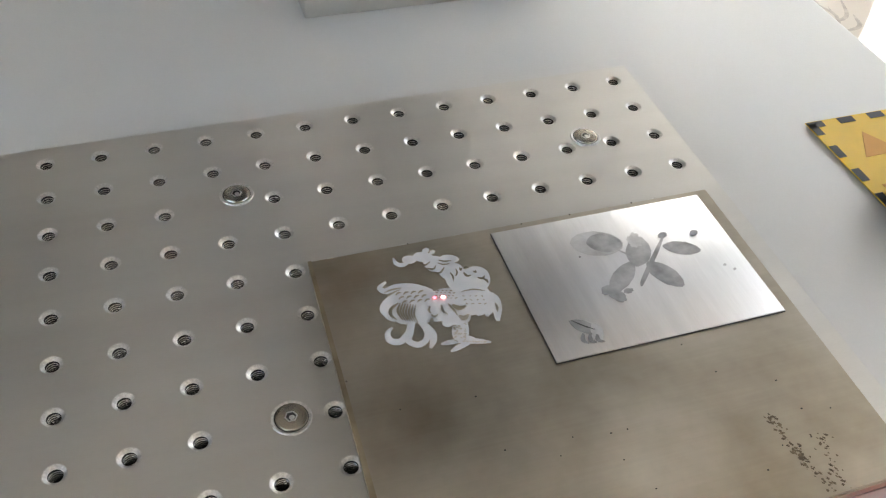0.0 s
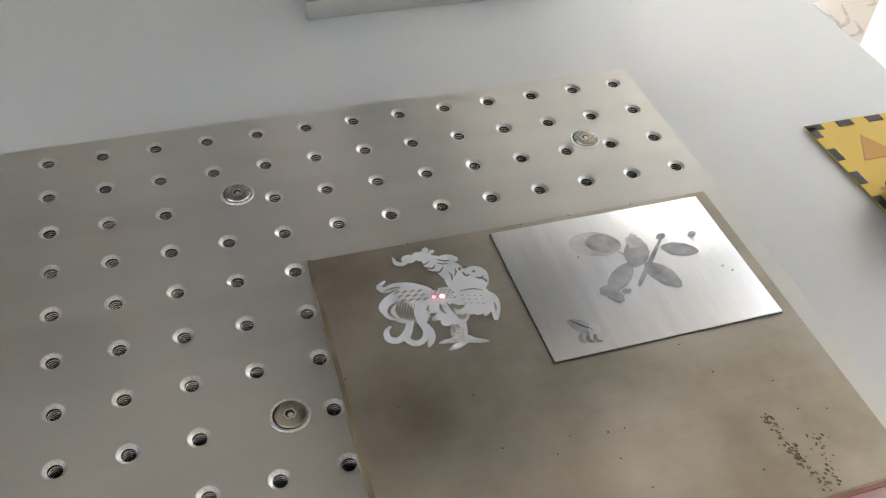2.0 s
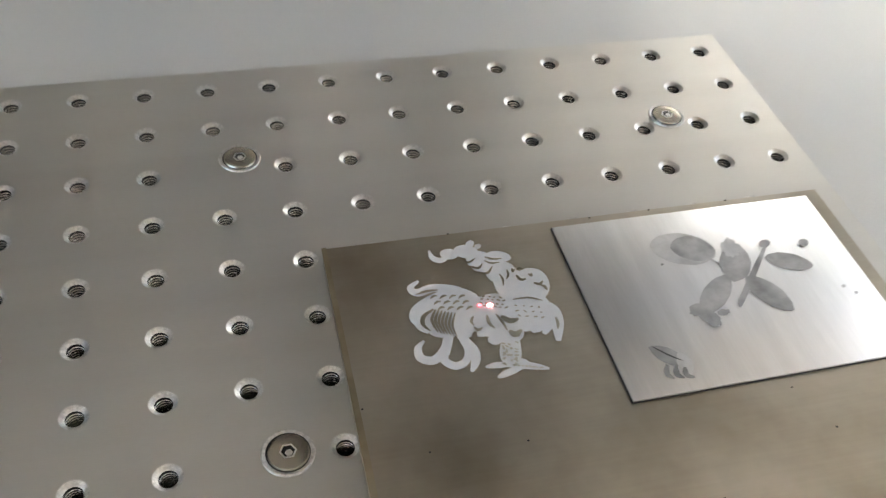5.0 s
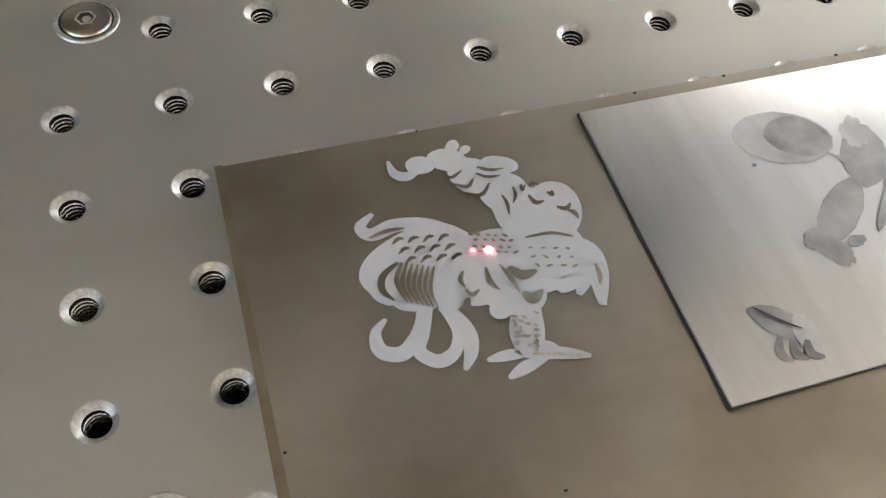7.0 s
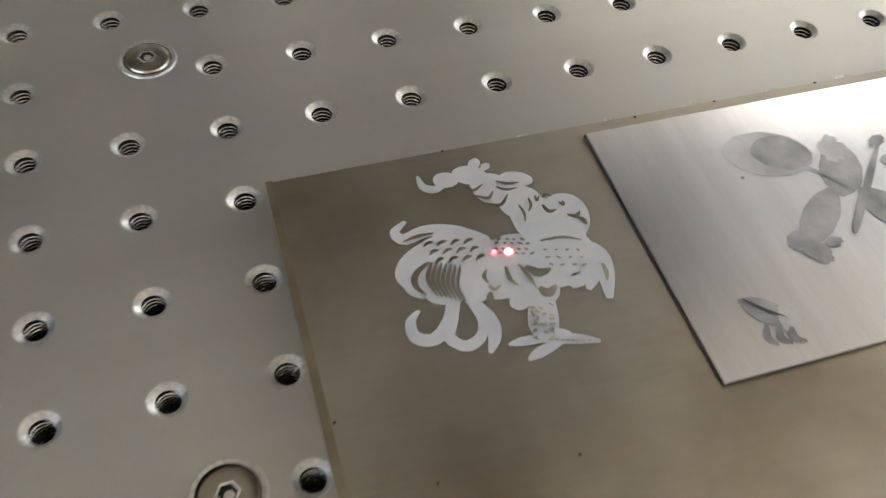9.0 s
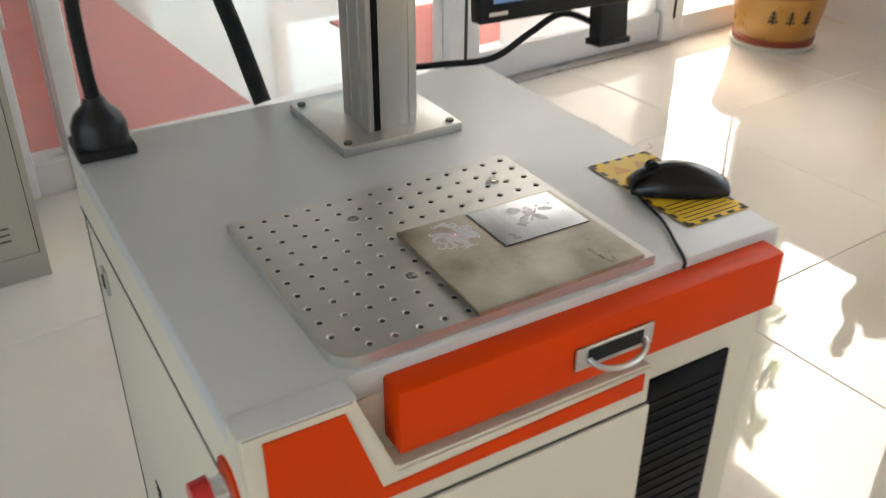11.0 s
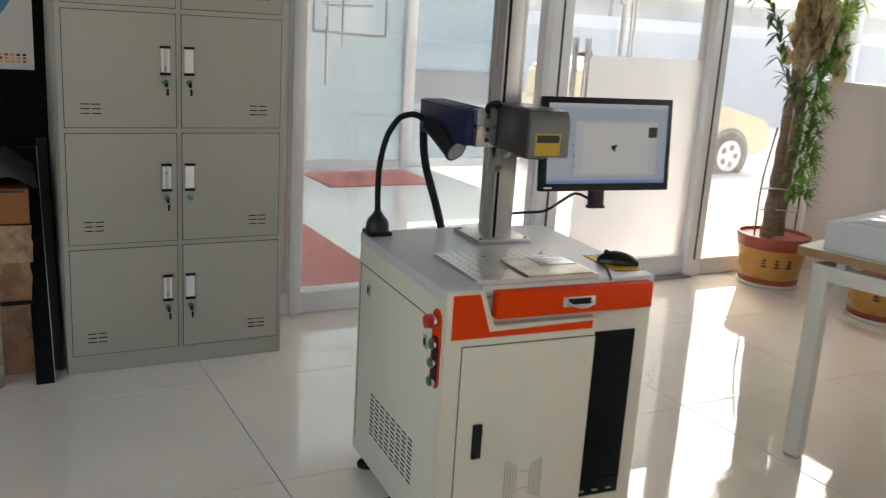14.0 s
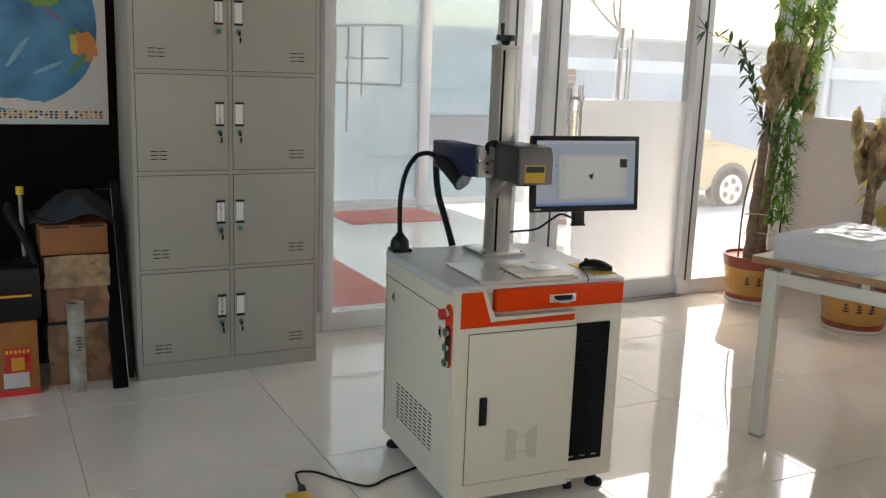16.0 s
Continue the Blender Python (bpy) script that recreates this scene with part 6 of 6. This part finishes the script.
def dry_plant():
    g = thing("potted_dry_plant", "potted plant with hanging withered brown leaves", "potted plant", ROOM @ pose(2.76, 0.84, 0), group="potted plants")
    pot(g, 205)
    rng = random.Random(11)
    part("trunk", tubed([(0.02, 0.0, 0.27), (0.04, 0.02, 0.6), (0.07, 0.03, 0.95), (0.08, 0.04, 1.12)], lambda t: 0.034 - 0.01 * t + 0.002 * math.sin(t * 50), 14, 10), M_BARK, g)
    dry, pale = bmesh.new(), bmesh.new()
    for k in range(52):
        a, q = rng.uniform(0, 6.28), rng.random() ** 0.6
        withered(dry, rng, (0.09 + 0.14 * q * math.cos(a), 0.03 + 0.12 * q * math.sin(a), 1.24 - 0.2 * rng.random() - 0.05 * q), rng.uniform(0.13, 0.24), rng.uniform(0.055, 0.09))
    for k in range(3):
        withered(dry, rng, (-0.1 + 0.012 * k, 0.05, 1.27 - 0.02 * k), 0.2, 0.075)
    for k in range(26):
        a = rng.uniform(0, 6.28)
        p = Vector((0.24 + 0.14 * math.cos(a), 0.0 + 0.14 * math.sin(a), rng.uniform(0.62, 0.95)))
        leaf(pale, p, p + Vector((0.1 * math.cos(a), 0.1 * math.sin(a), rng.uniform(-0.1, 0.03))), rng.uniform(0.03, 0.06), 0.04, 0.2)
    for k in range(14):
        a = rng.uniform(0, 6.28)
        p = Vector((0.1 * math.cos(a), 0.1 * math.sin(a), 0.29))
        leaf(pale, p, p + Vector((0.09 * math.cos(a), 0.09 * math.sin(a), 0.03)), 0.05, 0.03, 0.2)
    tw = bmesh.new()
    for k in range(6):
        a = rng.uniform(-1.5, 2.2)
        tube(tw, smooth_line([(0.08, 0.04, 1.1), (0.1 + 0.16 * math.cos(a), 0.1, 1.3), (0.1 + 0.42 * math.cos(a), 0.12, 1.36 + 0.12 * rng.random())], 6), lambda t: 0.0022 - 0.0014 * t, 5)
    part("twig", tw, M_BARK, g)
    part("dry_foliage", dry, M_DRY, g, "withered hanging leaves", smooth=0)
    part("pale_foliage", pale, M_YELLEAF, g, "yellowing leaves", smooth=0)
    return g


dry_plant()

# ---- outdoors: the car, a bare tree ----
def car():
    g = thing("car", "yellow hatchback parked in the yard", "car", ROOM @ pose(6.55, 7.75, -0.47))
    # Outdoor haze is put into the pale paint and the grey arches.
    M_CARY = surface("hazed_yellow_car_paint", (0.84, 0.66, 0.38), rough=0.25, vary=0.03, coat=0.6)
    M_CARGLASS = surface("dark_car_glass", (0.02, 0.022, 0.025), rough=0.2, spec=0.15)
    side = [(-1.25, 0.3), (1.75, 0.3), (1.98, 0.42), (2.0, 0.62), (1.85, 0.8), (1.05, 0.98), (-1.22, 0.98), (-1.32, 0.7)]
    part("body", prism(side, "y", -0.8, 0.8, bevel=0.05), M_CARY, g)
    part("cabin", prism([(-1.2, 0.96), (1.05, 0.96), (0.3, 1.4), (0.0, 1.49), (-0.9, 1.49), (-1.15, 1.34)], "y", -0.68, 0.68, bevel=0.04), M_CARY, g)
    for y in (-0.69, 0.69):
        part("side_window", prism([(-1.05, 1.02), (0.82, 1.02), (0.28, 1.38), (-0.9, 1.40)], "y", y - 0.004, y + 0.004), M_CARGLASS, g)
        part("mirror", boxed(0.55, 0.72, y * 1.16 - 0.06, y * 1.16 + 0.06, 1.0, 1.14, bevel=0.03), M_CARY, g)
    for x in (1.2, -0.78):
        for y in (-0.74, 0.74):
            sgn = 1 if y > 0 else -1
            part("wheel_arch", rodded((x, y - 0.05 * sgn, 0.33), (x, y + 0.068 * sgn, 0.33), 0.36, seg=32), M_HEADF, g)
            w = part("wheel", rodded((x, y - 0.08 * sgn, 0.31), (x, y + 0.075 * sgn, 0.31), 0.31, seg=32), M_RUBBER, g)
            part("rim", rodded((x, y + 0.07 * sgn, 0.31), (x, y + 0.082 * sgn, 0.31), 0.21, seg=28), M_CHROME, w)
            for k in range(5):
                a = k * 2 * math.pi / 5
                part("spoke_gap", rodded((x + 0.12 * math.cos(a), y + 0.08 * sgn, 0.31 + 0.12 * math.sin(a)), (x + 0.12 * math.cos(a), y + 0.0845 * sgn, 0.31 + 0.12 * math.sin(a)), 0.045, seg=10), M_HEADF, w)
    for y in (-0.6, 0.6):
        part("headlight", boxed(1.8, 1.97, y - 0.14, y + 0.14, 0.62, 0.76, bevel=0.04), M_LENS, g)
    return g


car()


def bare_tree():
    g = thing("bare_tree", "leafless street tree beyond the yard wall", "tree", ROOM @ pose(10.5, 13.3, -0.4))
    rng = random.Random(3)
    bm = bmesh.new()
    def grow(p, d, length, r, depth):
        q = p + d * length
        mid = (p + q) / 2 + Vector((rng.uniform(-1, 1), rng.uniform(-1, 1), 0)) * length * 0.08
        tube(bm, smooth_line([p, mid, q], 3), lambda t: r * (1 - 0.35 * t), 6, ends=False)
        if depth:
            for _ in range(3):
                nd = (d + Vector((rng.uniform(-0.8, 0.8), rng.uniform(-0.8, 0.8), rng.uniform(-0.1, 0.6)))).normalized()
                grow(q, nd, min(0.8, length * rng.uniform(0.5, 0.75)), r * 0.6, depth - 1)
    grow(Vector((0, 0, 0)), Vector((0.0, 0, 1)), 2.65, 0.06, 5)
    part("branches", bm, M_FARBARK, g, "bare trunk and branches", smooth=60)
    return g


bare_tree()

# ---- floor tiles ----
tile_bm = boxed(-0.3988, 0.3988, -0.3988, 0.3988, -0.012, 0.0, bevel=0.0012, seg=1)
tile_mesh = mesh_from(tile_bm, "floor_tile", M_TILE, 30)
for i in range(-5, 5):
    for j in range(-8, 3):
        u, v = -0.267 + 0.8 * i, 0.71 + 0.8 * j
        if u + 0.4 > U_L and u - 0.4 < U_R + 0.1 and v - 0.4 < V0:
            t = new("floor_tile", tile_mesh)
            t.parent = floor_ob
            t.matrix_basis = pose(u, v, 0)

# ---- dull smears on the polished tiles ----
M_SMEAR = surface("dusty_smear", (0.5, 0.47, 0.42), rough=0.55, vary=0.3, scale=40)
smear = bmesh.new()
smear_rng = random.Random(17)
for k in range(16):
    f = smear_rng.random()
    u, v = 0.85 + 0.55 * f + smear_rng.uniform(-0.08, 0.08), 0.62 + 0.75 * f + smear_rng.uniform(-0.08, 0.08)
    a, r = smear_rng.uniform(-0.4, 1.4), smear_rng.uniform(0.03, 0.1)
    stroke(smear, [(u, v), (u + r * math.cos(a), v + r * math.sin(a)), (u + 1.8 * r * math.cos(a + 0.5), v + 1.8 * r * math.sin(a + 0.5))], smear_rng.uniform(0.004, 0.014), 0.0006 + k * 0.00002, 5)
solid("floor_smear", smear, M_SMEAR, "faint dusty smears on the polished floor tiles", "smear", kind="stuff", smooth=0)
